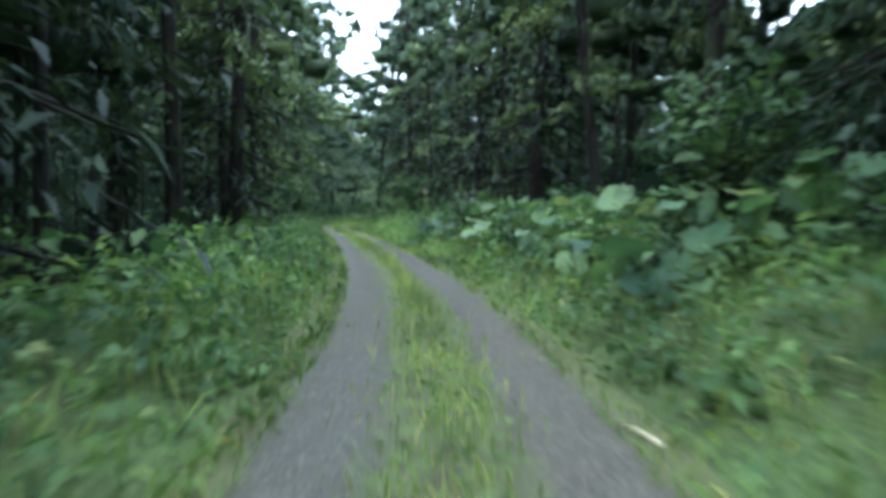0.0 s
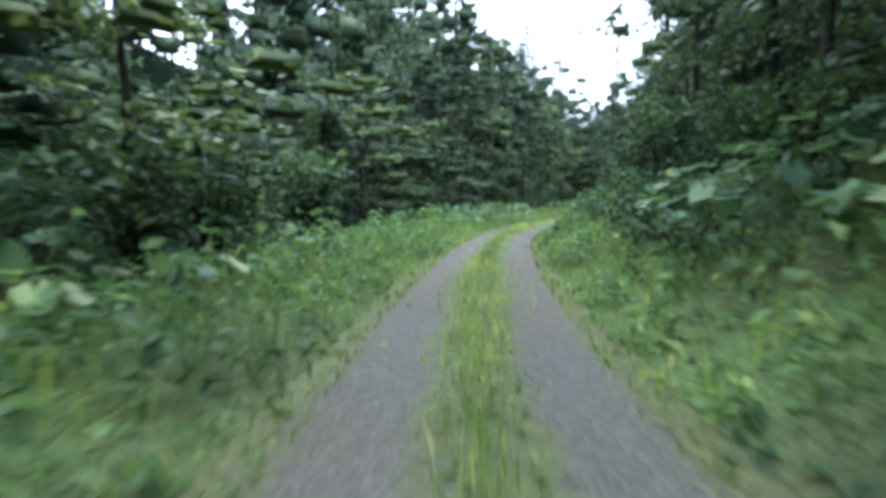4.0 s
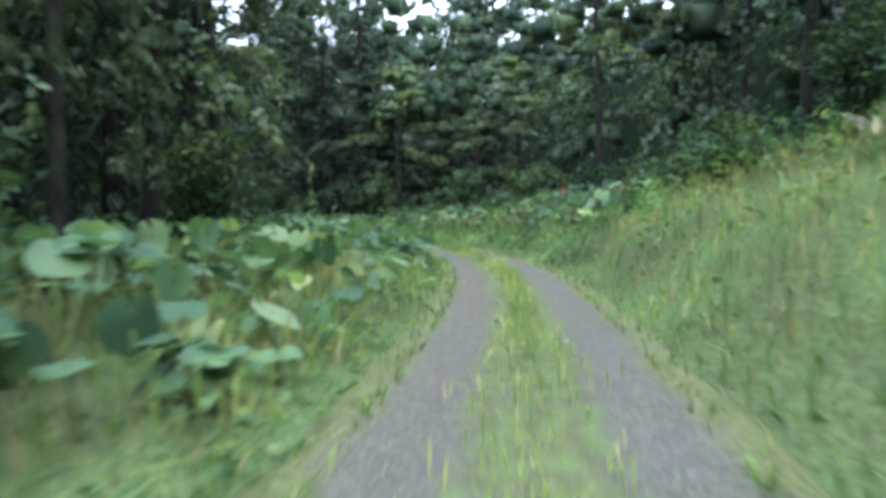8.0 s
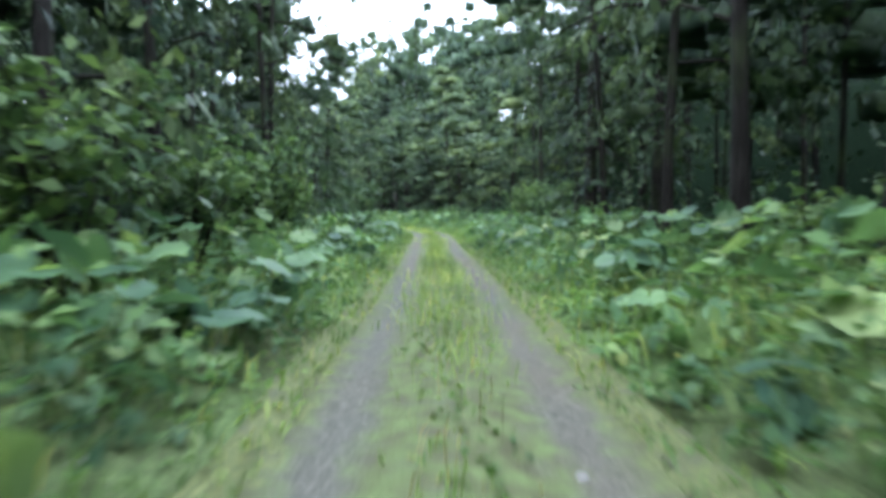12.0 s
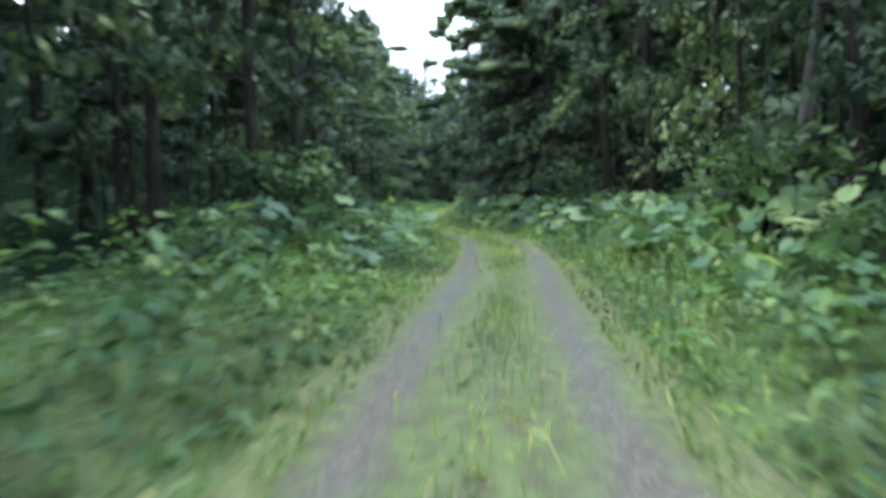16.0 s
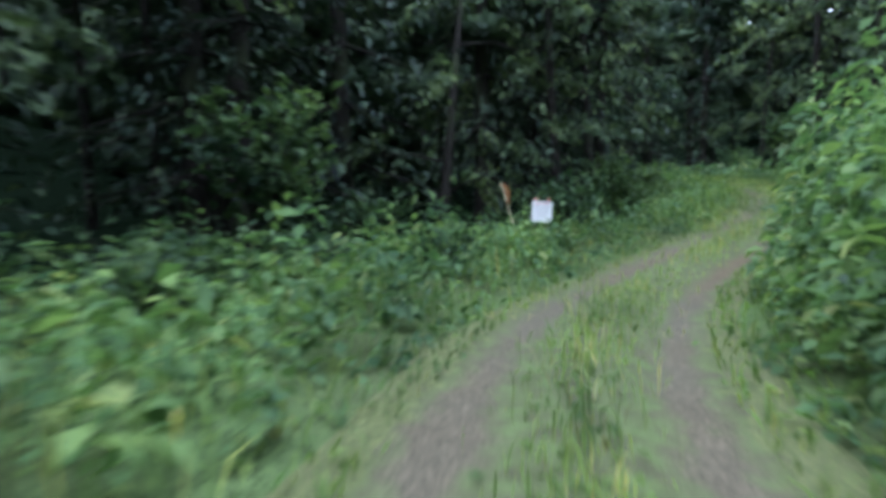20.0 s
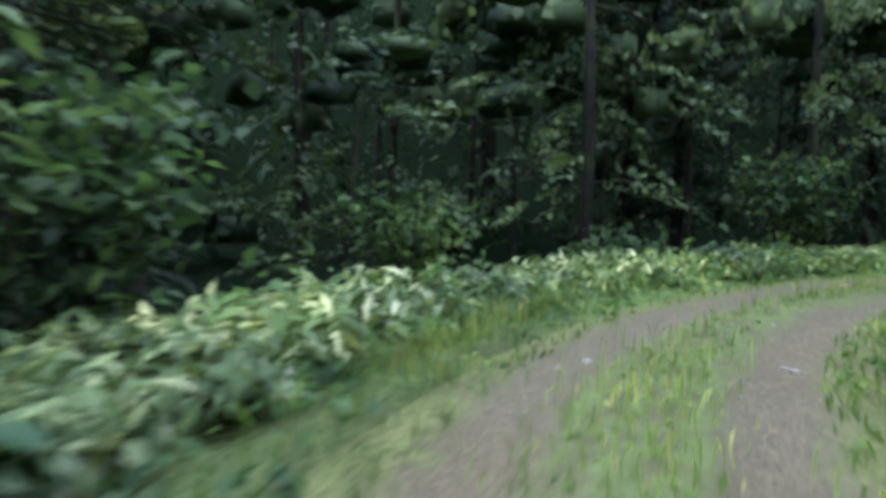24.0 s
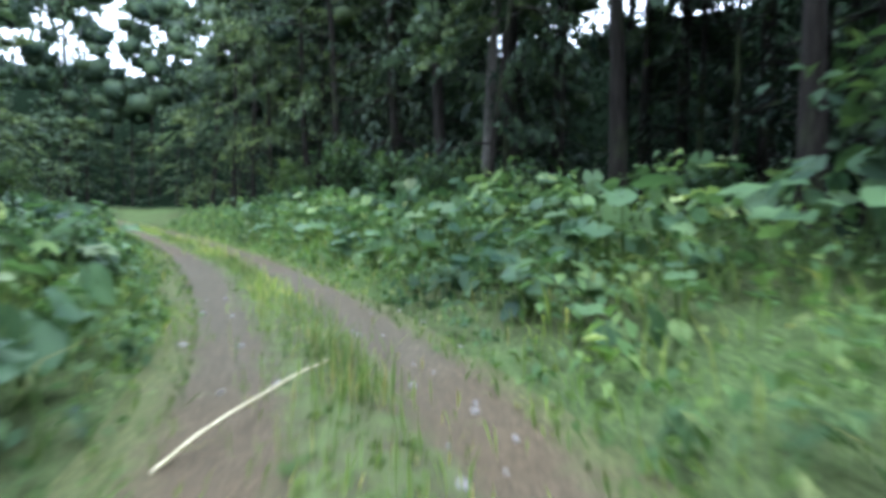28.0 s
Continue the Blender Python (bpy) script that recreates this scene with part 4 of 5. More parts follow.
s = rng.uniform(401, 419, 5000)
x, y, _ = on_track(s, rng.uniform(-1.35, 1.35, len(s)))
grass = blades(rng, np.stack([x, y, rise(s) - 0.04], -1), 0.10 + 0.26 * rng.uniform(0, 1, len(s)) ** 2, 0.018, 0.6)
ob = new("overgrown_grass", mesh_of("overgrown_grass", *grass, VERGE))
tagged(ob, "fresh grass growing over the ruts of the climb", "grass", kind="stuff")

s = rng.uniform(-2, END - 20, 7000)
patchy = (np.sin(s * 0.61 + 2) + np.sin(s * 0.17) + rng.normal(0, 0.5, len(s))) > 0.1
s = s[patchy]
x, y, _ = on_track(s, rng.normal(0, 0.16, len(s)))
grass = blades(rng, np.stack([x, y, rise(s) - 0.01], -1), 0.24, 0.012, 0.55)
ob = new("dry_grass", mesh_of("dry_grass", *grass, DRY))
tagged(ob, "bleached seeding stalks in the strip between the ruts", "grass", kind="stuff")


def herb_plants(count, low, high, height, leaf, per=11, **kw):
    """Leafy stalks: leaves set round each upright stem, larger below."""
    x, y, s, d = scatter(count, low, high, **kw)
    # mown grass stretch: few herbs there
    keep = ~((s > 124) & (s < 169) & (d < 4.4) & (rng.uniform(0, 1, len(s)) < 0.85))
    x, y, s, d = x[keep], y[keep], s[keep], d[keep]
    n = len(x)
    h = height * rng.uniform(0.45, 1.2, n) * (0.42 + 0.58 * smooth((d - 1.3) / 1.2))
    k = rng.uniform(0.12, 1.0, (n, per))
    yaw = rng.uniform(0, 6.28, (n, per))
    r = (0.05 + 0.20 * (1.1 - k)) * (0.6 + h)[:, None]
    base = ground_at(x, y)
    at = np.stack([x[:, None] + np.cos(yaw) * r, y[:, None] + np.sin(yaw) * r, base[:, None] + h[:, None] * k], -1).reshape(-1, 3)
    size = leaf * np.repeat(rng.uniform(0.7, 1.35, n), per)
    return leaves(rng, at, size, size * 0.5, 0.35, droop=0.3, heading=yaw.ravel())


x, y, s, d = scatter(76000, 1.45, 0.2, power=1.1)
keep = ~((s > 124) & (s < 169) & (d < 4.4) & (rng.uniform(0, 1, len(s)) < 0.8))
x, y, d = x[keep], y[keep], d[keep]
lift = (0.06 + 0.42 * smooth((d - 1.3) / 1.6)) * rng.uniform(0.3, 1.1, len(x))
ob = new("ground_cover", mesh_of("ground_cover", *leaves(rng, np.stack([x, y, ground_at(x, y) + lift], -1), 0.16, 0.10, 0.38, droop=0.2), HERB))
tagged(ob, "leafy green ground cover closing the verges", "undergrowth", kind="stuff")
x, y, s, d = scatter(26000, 1.08, -3.3, power=1.0)
ob = new("verge_weeds", mesh_of("verge_weeds", *leaves(rng, np.stack([x, y, ground_at(x, y) + 0.10 * (d < 1.5) + rng.uniform(0.02, 0.16, len(x))], -1), 0.12, 0.06, 0.45), VERGE))
tagged(ob, "short broad-leaved weeds along the wheel ruts", "undergrowth", kind="stuff")

tall_right = join([herb_plants(420, 1.75, -1.2, 1.4, 0.17, per=22, s0=379, s1=404, sides=(-1,)), herb_plants(360, 1.95, -2.2, 2.5, 0.17, per=34, s0=386, s1=401, sides=(-1,))])
tall_left = join([herb_plants(300, 1.9, -0.8, 1.0, 0.17, per=18, s0=366, s1=382, sides=(1,)), herb_plants(380, 1.9, -0.8, 0.62, 0.16, per=16, s0=382, s1=398, sides=(1,))])
herb = join([tall_right, tall_left, herb_plants(13500, 1.35, 0.0, 0.68, 0.155, per=12), herb_plants(4200, 2.0, 0.3, 1.1, 0.19, per=12)])
ob = new("herbs", mesh_of("herbs", *herb, HERB))
tagged(ob, "waist-high leafy herbs and weeds beside the track", "undergrowth", kind="stuff")

# ---- giant butterbur: broad round leaves on tall stalks ----


def round_leaf(rng, size, height, lean, yaw, rim=11):
    """A kidney-shaped leaf, notched at its stalk, dished and waved: triangles."""
    a = np.linspace(0.22, 2 * math.pi - 0.22, rim)
    r = size * (0.86 + 0.18 * np.cos(a - math.pi)) * rng.uniform(0.92, 1.08, rim)
    pts = np.stack([-np.cos(a) * r, np.sin(a) * r, 0.10 * size * np.cos(3 * a + rng.uniform(0, 6)) - 0.16 * size * (np.cos(a) < 0) + rng.normal(0, 0.03 * size, rim)], -1)
    pts = np.concatenate([[[0, 0, -0.14 * size]], pts])
    c, s_ = math.cos(lean), math.sin(lean)
    pts = pts @ np.array([[c, 0, s_], [0, 1, 0], [-s_, 0, c]]).T
    c, s_ = math.cos(yaw), math.sin(yaw)
    out = height * 0.42
    pts = pts @ np.array([[c, -s_, 0], [s_, c, 0], [0, 0, 1]]).T + (c * out, s_ * out, height)
    tris = np.array([(0, k, k + 1) for k in range(1, rim)])
    return pts, tris


# along from, to, side, nearest, farthest, how many leaves, size
PATCHES = (
    (6, 18, -1, 2.3, 6.0, 150, 0.36), (16, 26, -1, 2.2, 4.6, 80, 0.30), (12, 24, 1, 2.6, 4.6, 60, 0.24), (62, 68, -1, 2.3, 3.6, 26, 0.30), (72, 92, -1, 2.6, 5.6, 190, 0.32),
    (70, 90, 1, 2.6, 5.0, 70, 0.24), (106, 118, -1, 3.0, 5.6, 90, 0.34), (106, 130, 1, 2.2, 6.0, 300, 0.30), (118, 136, -1, 2.8, 6.0, 190, 0.22), (144, 162, -1, 4.0, 8.0, 200, 0.20),
    (148, 158, 1, 3.0, 6.0, 70, 0.26), (157, 172, 1, 1.9, 6.0, 190, 0.30), (174, 188, 1, 2.0, 5.5, 150, 0.34), (172, 192, -1, 3.0, 6.0, 150, 0.28), (196, 212, -1, 2.4, 4.8, 90, 0.28),
    (204, 232, 1, 1.9, 5.6, 240, 0.28), (214, 234, -1, 2.0, 5.4, 160, 0.30), (232, 268, 1, 1.75, 5.6, 420, 0.32), (232, 268, -1, 1.8, 5.4, 420, 0.29), (268, 284, -1, 2.0, 5.6, 120, 0.30),
    (280, 306, -1, 1.9, 5.6, 300, 0.34), (284, 300, 1, 2.6, 5.4, 80, 0.24), (306, 322, -1, 2.2, 5.2, 150, 0.30), (318, 338, 1, 1.8, 5.0, 230, 0.34), (320, 342, -1, 1.9, 5.0, 260, 0.36),
    (346, 366, -1, 2.0, 5.6, 180, 0.28), (364, 384, -1, 2.0, 5.6, 150, 0.32), (420, 434, -1, 1.9, 5.4, 300, 0.26), (426, 446, 1, 1.9, 5.0, 240, 0.30), (434, 446, -1, 2.2, 4.4, 60, 0.26),
    (428, 436, 1, 1.75, 3.0, 60, 0.36), (472, 484, -1, 1.9, 4.4, 80, 0.30), (488, 506, 1, 2.0, 5.0, 120, 0.32), (514, 540, -1, 3.0, 8.0, 240, 0.34), (513.5, 532, -1, 1.9, 5.0, 280, 0.24), (174, 192, -1, 2.6, 5.0, 240, 0.20), (168, 182, 1, 1.75, 3.2, 110, 0.25), (372, 392, -1, 2.1, 5.0, 210, 0.26), (512, 522, 1, 1.9, 5.0, 110, 0.36), (519, 545, 1, 1.8, 6.0, 240, 0.34),
)
leaf_bits, stalk_bits = [], []
for s0, s1, side, near, far, count, size in PATCHES:
    for _ in range(int(count * 1.8)):
        s = rng.uniform(s0, s1)
        out = near + (far - near) * rng.uniform(0, 1) ** 1.1
        x, y, h = on_track(s, side * out)
        if not clear(x, y, near - 0.25):
            continue
        big = size * rng.uniform(0.4, 0.88)
        tall = (0.30 + 0.75 * smooth((out - 1.6) / 1.6)) * rng.uniform(0.45, 1.1) * (0.55 + size * 1.4)
        yaw = rng.uniform(0, 6.28)
        v, t = round_leaf(rng, big, tall, rng.normal(0.35, 0.5), yaw)
        foot = np.array([float(x), float(y), float(ground_at(x, y)[0]) - 0.03])
        leaf_bits.append((v + foot, t))
        k = np.linspace(0, 1, 4)
        line = np.stack([np.cos(yaw) * tall * 0.42 * k**2, np.sin(yaw) * tall * 0.42 * k**2, (tall - 0.1 * big) * k], -1) + foot
        stalk_bits.append(tube(line[::3] if big < 0.25 else line[[0, 2, 3]], (0.016 - 0.006 * k)[::3] if big < 0.25 else (0.016 - 0.006 * k)[[0, 2, 3]], 3))
patch = new("butterbur")
tagged(patch, "dense growth of giant butterbur with broad round leaves", "undergrowth", kind="stuff")
for nm, bits, mat in (("leaf_mass", leaf_bits, BUTTERBUR), ("stalk_mass", stalk_bits, STEM)):
    ob = new(nm, mesh_of(nm, *join(bits), mat, soft=True))
    ob.parent = patch
    tagged(ob, kind="stuff")

# ---- dwarf bamboo on the outside of the bend ----
bits = []
for s0, s1, side, near, far, count in ((443, 456, 1, 2.1, 4.2, 1000), (456, 476, 1, 2.0, 3.4, 1500), (352, 366, 1, 2.0, 4.6, 260), (40, 62, 1, 2.0, 4.6, 420)):
    s = rng.uniform(s0, s1, count)
    out = near + (far - near) * rng.uniform(0, 1, count)
    x, y, _ = on_track(s, side * out)
    z = ground_at(x, y)
    h = rng.uniform(0.45, 1.0, count) * (0.36 + 0.32 * smooth((out - 1.8) / 1.4))
    per = 9
    k = rng.uniform(0.35, 1.0, (count, per))
    yaw = rng.uniform(0, 6.28, (count, per))
    at = np.stack([x[:, None] + np.cos(yaw) * 0.10, y[:, None] + np.sin(yaw) * 0.10, z[:, None] + h[:, None] * k], -1).reshape(-1, 3)
    bits.append(leaves(rng, at, 0.29, 0.075, 0.25, droop=0.3, heading=yaw.ravel()))
ob = new("dwarf_bamboo", mesh_of("dwarf_bamboo", *join(bits), BAMBOO))
tagged(ob, "thicket of pale-edged dwarf bamboo leaves along the bend", "undergrowth", kind="stuff")

# ---- trees that stand out by their trunks ----


def lone_tree(name, seed, height, base, lean, s, left, bark, label, count=1500, thick=1.0, turn=0.0):
    wood, crown = broadleaf(seed, height, 2.4, base, count, 0.19 / max(1.0, thick * 0.9))
    x, y, h = on_track(s, left)
    ob = thing_of(name, (("trunk", mesh_of(name, *wood, bark, soft=True)), ("crown", mesh_of(name + "_crown", *crown, LEAF))), label, "tree")
    ob.matrix_basis = Matrix.LocRotScale((float(x), float(y), float(ground_at(x, y)[0])), Euler((lean[0], lean[1], turn)), (thick, thick, 1))
    return ob


PALE_TRUNK = "slender tree with a pale bare trunk and high leaves"
ARCHING = "broad dark tree with branches arching over the track"
DARK_TRUNK = "thick dark forest tree with a bare lower trunk"
for n, (s, left, height, base, lx, ly, bark, label, thick) in enumerate((
    (483.5, 6.7, 12, 3.6, 0.05, -0.10, PALE_BARK, "grey tree with a curved trunk leaning over the track edge", 1.1),
    (468.0, 4.6, 8, 2.6, 0.0, 0.05, PALE_BARK, PALE_TRUNK, 0.8), (469.0, 6.9, 11, 3.4, 0.03, 0.0, PALE_BARK, PALE_TRUNK, 0.9), (526.5, -7.7, 16, 4.8, 0.0, 0.03, PALE_BARK, "tall straight tree with a bare pale trunk above butterbur", 1.0),
    (540.0, -12.0, 14, 4.5, 0.02, 0.0, BARK, DARK_TRUNK, 1.0), (322.5, -5.2, 12, 5.0, 0.0, 0.16, PALE_BARK, "thin pale tree leaning beside its twin", 0.7), (323.6, -5.9, 12, 5.0, 0.03, 0.18, PALE_BARK, "thin pale tree leaning beside its twin", 0.7),
    (299.0, -5.6, 12, 4.0, 0.0, 0.08, PALE_BARK, PALE_TRUNK, 0.7), (288.0, -6.8, 14, 4.0, 0.0, 0.0, BARK, DARK_TRUNK, 1.3), (427.5, -7.9, 16, 4.2, 0.0, 0.0, BARK, DARK_TRUNK, 1.5),
    (451.0, 10.1, 16, 4.5, 0.0, 0.0, BARK, DARK_TRUNK, 1.5), (458.5, 10.3, 13, 4.5, 0.0, 0.04, PALE_BARK, PALE_TRUNK, 0.8), (461.0, 10.8, 14, 4.5, 0.03, 0.0, BARK, DARK_TRUNK, 0.9), (444.0, -6.2, 13, 4.5, 0.12, 0.16, PALE_BARK, "pale trunk leaning over the bend", 0.9),
    (50.0, -4.6, 15, 1.9, 0.0, 0.0, BARK, ARCHING, 1.7), (56.0, 4.7, 16, 1.9, 0.0, 0.0, BARK, ARCHING, 1.7), (62.0, 4.9, 16, 1.9, 0.0, 0.0, BARK, ARCHING, 1.8), (44.0, 4.4, 15, 1.9, 0.0, 0.0, BARK, ARCHING, 1.6), (61.0, -5.2, 16, 1.9, 0.0, 0.0, BARK, ARCHING, 1.5),
    (481.0, -4.7, 14, 1.0, 0.0, 0.0, BARK, "dark tree whose low branches sweep over the verge", 1.5), (488.0, -4.6, 14, 1.0, 0.0, 0.0, BARK, "dark tree whose low branches sweep over the verge", 1.5), (500.0, -4.2, 13, 0.6, 0.0, 0.0, BARK, "dark tree whose low branches sweep over the verge", 1.5), (506.0, -5.0, 14, 0.6, 0.0, 0.0, BARK, "dark tree whose low branches sweep over the verge", 1.5), (356.0, 6.3, 15, 4.5, 0.0, 0.0, BARK, ARCHING, 1.7), (360.0, 5.4, 16, 4.5, 0.0, 0.0, BARK, ARCHING, 1.7), (72.0, -5.6, 16, 1.9, 0.0, 0.0, BARK, ARCHING, 1.6), (80.0, -5.8, 16, 1.9, 0.0, 0.0, BARK, ARCHING, 1.6), (88.0, -6.0, 16, 1.9, 0.0, 0.0, BARK, ARCHING, 1.5), (204.0, 5.0, 16, 1.9, 0.0, 0.0, BARK, ARCHING, 1.7), (211.0, 4.9, 17, 1.9, 0.0, 0.0, BARK, ARCHING, 1.8), (209.0, -4.9, 17, 1.9, 0.0, 0.0, BARK, ARCHING, 1.8), (217.0, -5.1, 17, 1.9, 0.0, 0.0, BARK, ARCHING, 1.8), (345.0, -4.9, 16, 4.5, 0.0, 0.0, BARK, ARCHING, 1.6), (352.0, -5.2, 17, 4.5, 0.0, 0.0, BARK, ARCHING, 1.7), (338.0, -4.8, 15, 1.9, 0.0, 0.0, BARK, ARCHING, 1.5),
)):
    lone_tree("forest_tree", 60 + n, height, base, (lx, ly), s, left, bark, label, thick=thick, turn=n * 1.3)

# an old tree with spreading roots beside the first bend
wood, crown = broadleaf(90, 17.0, 3.4, 2.6, 2000, 0.20)
roots = [wood]
for k in range(7):
    a = k * 0.9 + 0.2
    t = np.linspace(0, 1, 5)
    far = 1.5 if k % 2 else 1.1
    roots.append(tube(np.stack([np.cos(a) * (0.12 + far * t), np.sin(a) * (0.12 + far * t), 0.95 * (1 - t) ** 2.2 - 0.06], -1), 0.16 * (1 - 0.7 * t), 6))
old = thing_of("old_tree", (("trunk", mesh_of("old_trunk", *join(roots), BARK, soft=True)), ("crown", mesh_of("old_crown", *crown, LEAF))), "large old tree with mossy spreading roots by the track", "tree")
x, y, h = on_track(52.0, -3.1)
old.matrix_basis = pose(float(x), float(y), float(ground_at(x, y)[0]))


# ---- giant butterbur plants nearest the track, leaf by leaf ----
def butterbur_plant(seed, stalks, size, tall):
    g = np.random.default_rng(seed)
    root = new("butterbur_plant")
    tagged(root, "giant butterbur plant with broad round green leaves", "plant", "butterbur plants beside the track")
    for k in range(stalks):
        yaw, h, r = k * 6.28 / stalks + g.uniform(-0.4, 0.4), tall * g.uniform(0.55, 1.05), size * g.uniform(0.7, 1.15)
        v, t = round_leaf(g, r, h, g.uniform(0.05, 0.45), yaw, 15)
        u = np.linspace(0, 1, 4)
        line = np.stack([np.cos(yaw) * h * 0.42 * u**2, np.sin(yaw) * h * 0.42 * u**2, (h - 0.1 * r) * u - 0.05 * (1 - u)], -1)
        stalk = new("stalk", mesh_of("stalk", *tube(line, 0.018 - 0.007 * u, 5), STEM, soft=True))
        stalk.parent = root
        leaf = new("leaf", mesh_of("leaf", v, t, BUTTERBUR, soft=True))
        leaf.parent = stalk
    return root


plants = [butterbur_plant(100 + k, n, size, tall) for k, (n, size, tall) in enumerate(((5, 0.28, 0.75), (4, 0.33, 0.85), (6, 0.24, 0.62), (5, 0.20, 0.5), (3, 0.38, 0.95)))]
used = set()
for s0, s1, side, near, far, count, size in PATCHES:
    for k in range(max(2, int(count / 38))):
        s = s0 + (s1 - s0) * (k + rng.uniform(0.1, 0.9)) / max(2, int(count / 38))
        x, y, h = on_track(s, side * (near + rng.uniform(0.05, 0.7)))
        if not clear(x, y, near - 0.1):
            continue
        pick = int(rng.choice(5, p=(0.25, 0.2, 0.25, 0.2, 0.1) if size > 0.3 else (0.2, 0.05, 0.35, 0.4, 0.0)))
        q = rng.uniform(0.7, 1.0)
        m = Matrix.LocRotScale((float(x), float(y), float(ground_at(x, y)[0])), Euler((0, 0, rng.uniform(0, 6.28))), (q, q, q))
        if pick not in used:
            used.add(pick)
            plants[pick].matrix_basis = m
        else:
            copy_thing(plants[pick], Matrix.Identity(4)).matrix_basis = m


# ---- plain coloured surfaces of small things ----
def plain(name, dark, light, scale=6.0, rough=0.8, relief=0.2):
    mat, tree, bsdf = shader(name)
    at = where(tree)
    n = noise_tex(tree, scale, 6.0, at)
    tree.links.new(ramp(tree, n, (0.3, dark), (0.72, light)).outputs[0], bsdf.inputs["Base Color"])
    bsdf.inputs["Roughness"].default_value = rough
    b = node(tree, "ShaderNodeBump", Strength=relief, Distance=0.02)
    tree.links.new(n, b.inputs["Height"])
    tree.links.new(b.outputs[0], bsdf.inputs["Normal"])
    return mat


WHITE = plain("weathered_white_board", (0.62, 0.64, 0.66), (0.82, 0.83, 0.84), 5.0, 0.5, 0.05)
INK = plain("faded_grey_print", (0.42, 0.42, 0.46), (0.55, 0.55, 0.58), 20.0)
PINK = plain("faded_red_paint", (0.45, 0.16, 0.15), (0.62, 0.34, 0.32), 8.0)
RUST = plain("orange_brown_cloth", (0.20, 0.085, 0.035), (0.42, 0.20, 0.09), 9.0)
TIMBER = plain("wet_grey_timber", (0.055, 0.045, 0.040), (0.14, 0.12, 0.105), 7.0, 0.75, 0.6)
SLAB = plain("worn_slab", (0.060, 0.051, 0.044), (0.135, 0.118, 0.104), 9.0, 0.85, 0.5)
EARTH = plain("bare_reddish_earth", (0.075, 0.048, 0.038), (0.22, 0.155, 0.125), 5.0, 0.95, 1.0)
ROCK = plain("pale_grey_stone", (0.20, 0.19, 0.185), (0.42, 0.40, 0.385), 12.0, 0.85, 0.5)
STRAW = plain("bleached_straw", (0.40, 0.36, 0.22), (0.66, 0.60, 0.42), 30.0, 0.7, 0.1)
CLOD = plain("dark_clod", (0.03, 0.025, 0.02), (0.07, 0.06, 0.045), 20.0, 0.9, 1.0)
TAPE = plain("red_marker_tape", (0.50, 0.05, 0.05), (0.68, 0.10, 0.09), 8.0, 0.4, 0.05)


def part(name, bm, mat, parent, label=""):
    me = bpy.data.meshes.new(name)
    bm.to_mesh(me)
    bm.free()
    me.materials.append(mat)
    ob = new(name, me)
    ob.parent = parent
    if label:
        tagged(ob, label)
    return ob


def box(size, at=(0, 0, 0), bevel=0.006):
    bm = bmesh.new()
    bmesh.ops.create_cube(bm, size=1.0, matrix=Matrix.LocRotScale(at, None, size))
    if bevel:
        bmesh.ops.bevel(bm, geom=bm.edges[:], offset=bevel, segments=2, affect="EDGES")
    return bm


# ---- notice board and marker stake on the left of the climb ----
x, y, h = on_track(399.1, 3.63)
base_z = float(ground_at(x, y)[0])
board = new("notice_board")
tagged(board, "white notice board on two short posts in the weeds", "sign")
board.matrix_basis = pose(float(x), float(y), base_z, 0, 3, math.degrees(float(h)) + 9)
top = 1.22 - base_z
panel = part("panel", box((0.46, 0.02, 0.46), (0, -0.035, top - 0.23)), WHITE, board)
part("print", box((0.34, 0.004, 0.018), (0.01, -0.048, top - 0.05), 0), PINK, panel, "faded red line of print")
for k, w in enumerate((0.30, 0.26, 0.32, 0.20)):
    part("print", box((w, 0.004, 0.012), (-0.02, -0.048, top - 0.12 - 0.06 * k), 0), INK, panel, "faded grey line of print")
for px in (-0.17, 0.14):
    post = part("post", box((0.05, 0.045, top + 0.26), (px, 0, top / 2 - 0.10), 0.005), TIMBER, board)
    part("cap", box((0.062, 0.055, 0.07), (px, 0, top + 0.04), 0.012), PINK, post, "pinkish painted post top")
x, y, h = on_track(399.4, 4.45)
base_z = float(ground_at(x, y)[0])
stake = new("marker_stake")
tagged(stake, "leaning pale stake with a faded orange-brown cloth", "marker")
stake.matrix_basis = pose(float(x), float(y), base_z, 6, -16, math.degrees(float(h)))
tall = 1.75 - base_z
bm = bmesh.new()
bmesh.ops.create_cone(bm, cap_ends=True, segments=8, radius1=0.018, radius2=0.014, depth=tall + 0.3, matrix=Matrix.Translation((0, 0, (tall - 0.3) / 2)))
part("pole", bm, STRAW, stake)
v = []
for i in range(9):
    f = i / 8
    w = 0.05 + 0.12 * math.sin(math.pi * min(1, f * 1.1 + 0.08))
    for j in range(4):
        v.append((0.016 + w * j / 3, 0.03 * math.sin(j * 1.4 + f * 3), tall - 0.06 - 0.50 * f))
q = [(i * 4 + j, i * 4 + j + 1, i * 4 + j + 5, i * 4 + j + 4) for i in range(8) for j in range(3)]
cloth = new("cloth", mesh_of("cloth", v, q, RUST, soft=True))
cloth.parent = stake
mod = cloth.modifiers.new("thick", "SOLIDIFY")
mod.thickness = 0.008

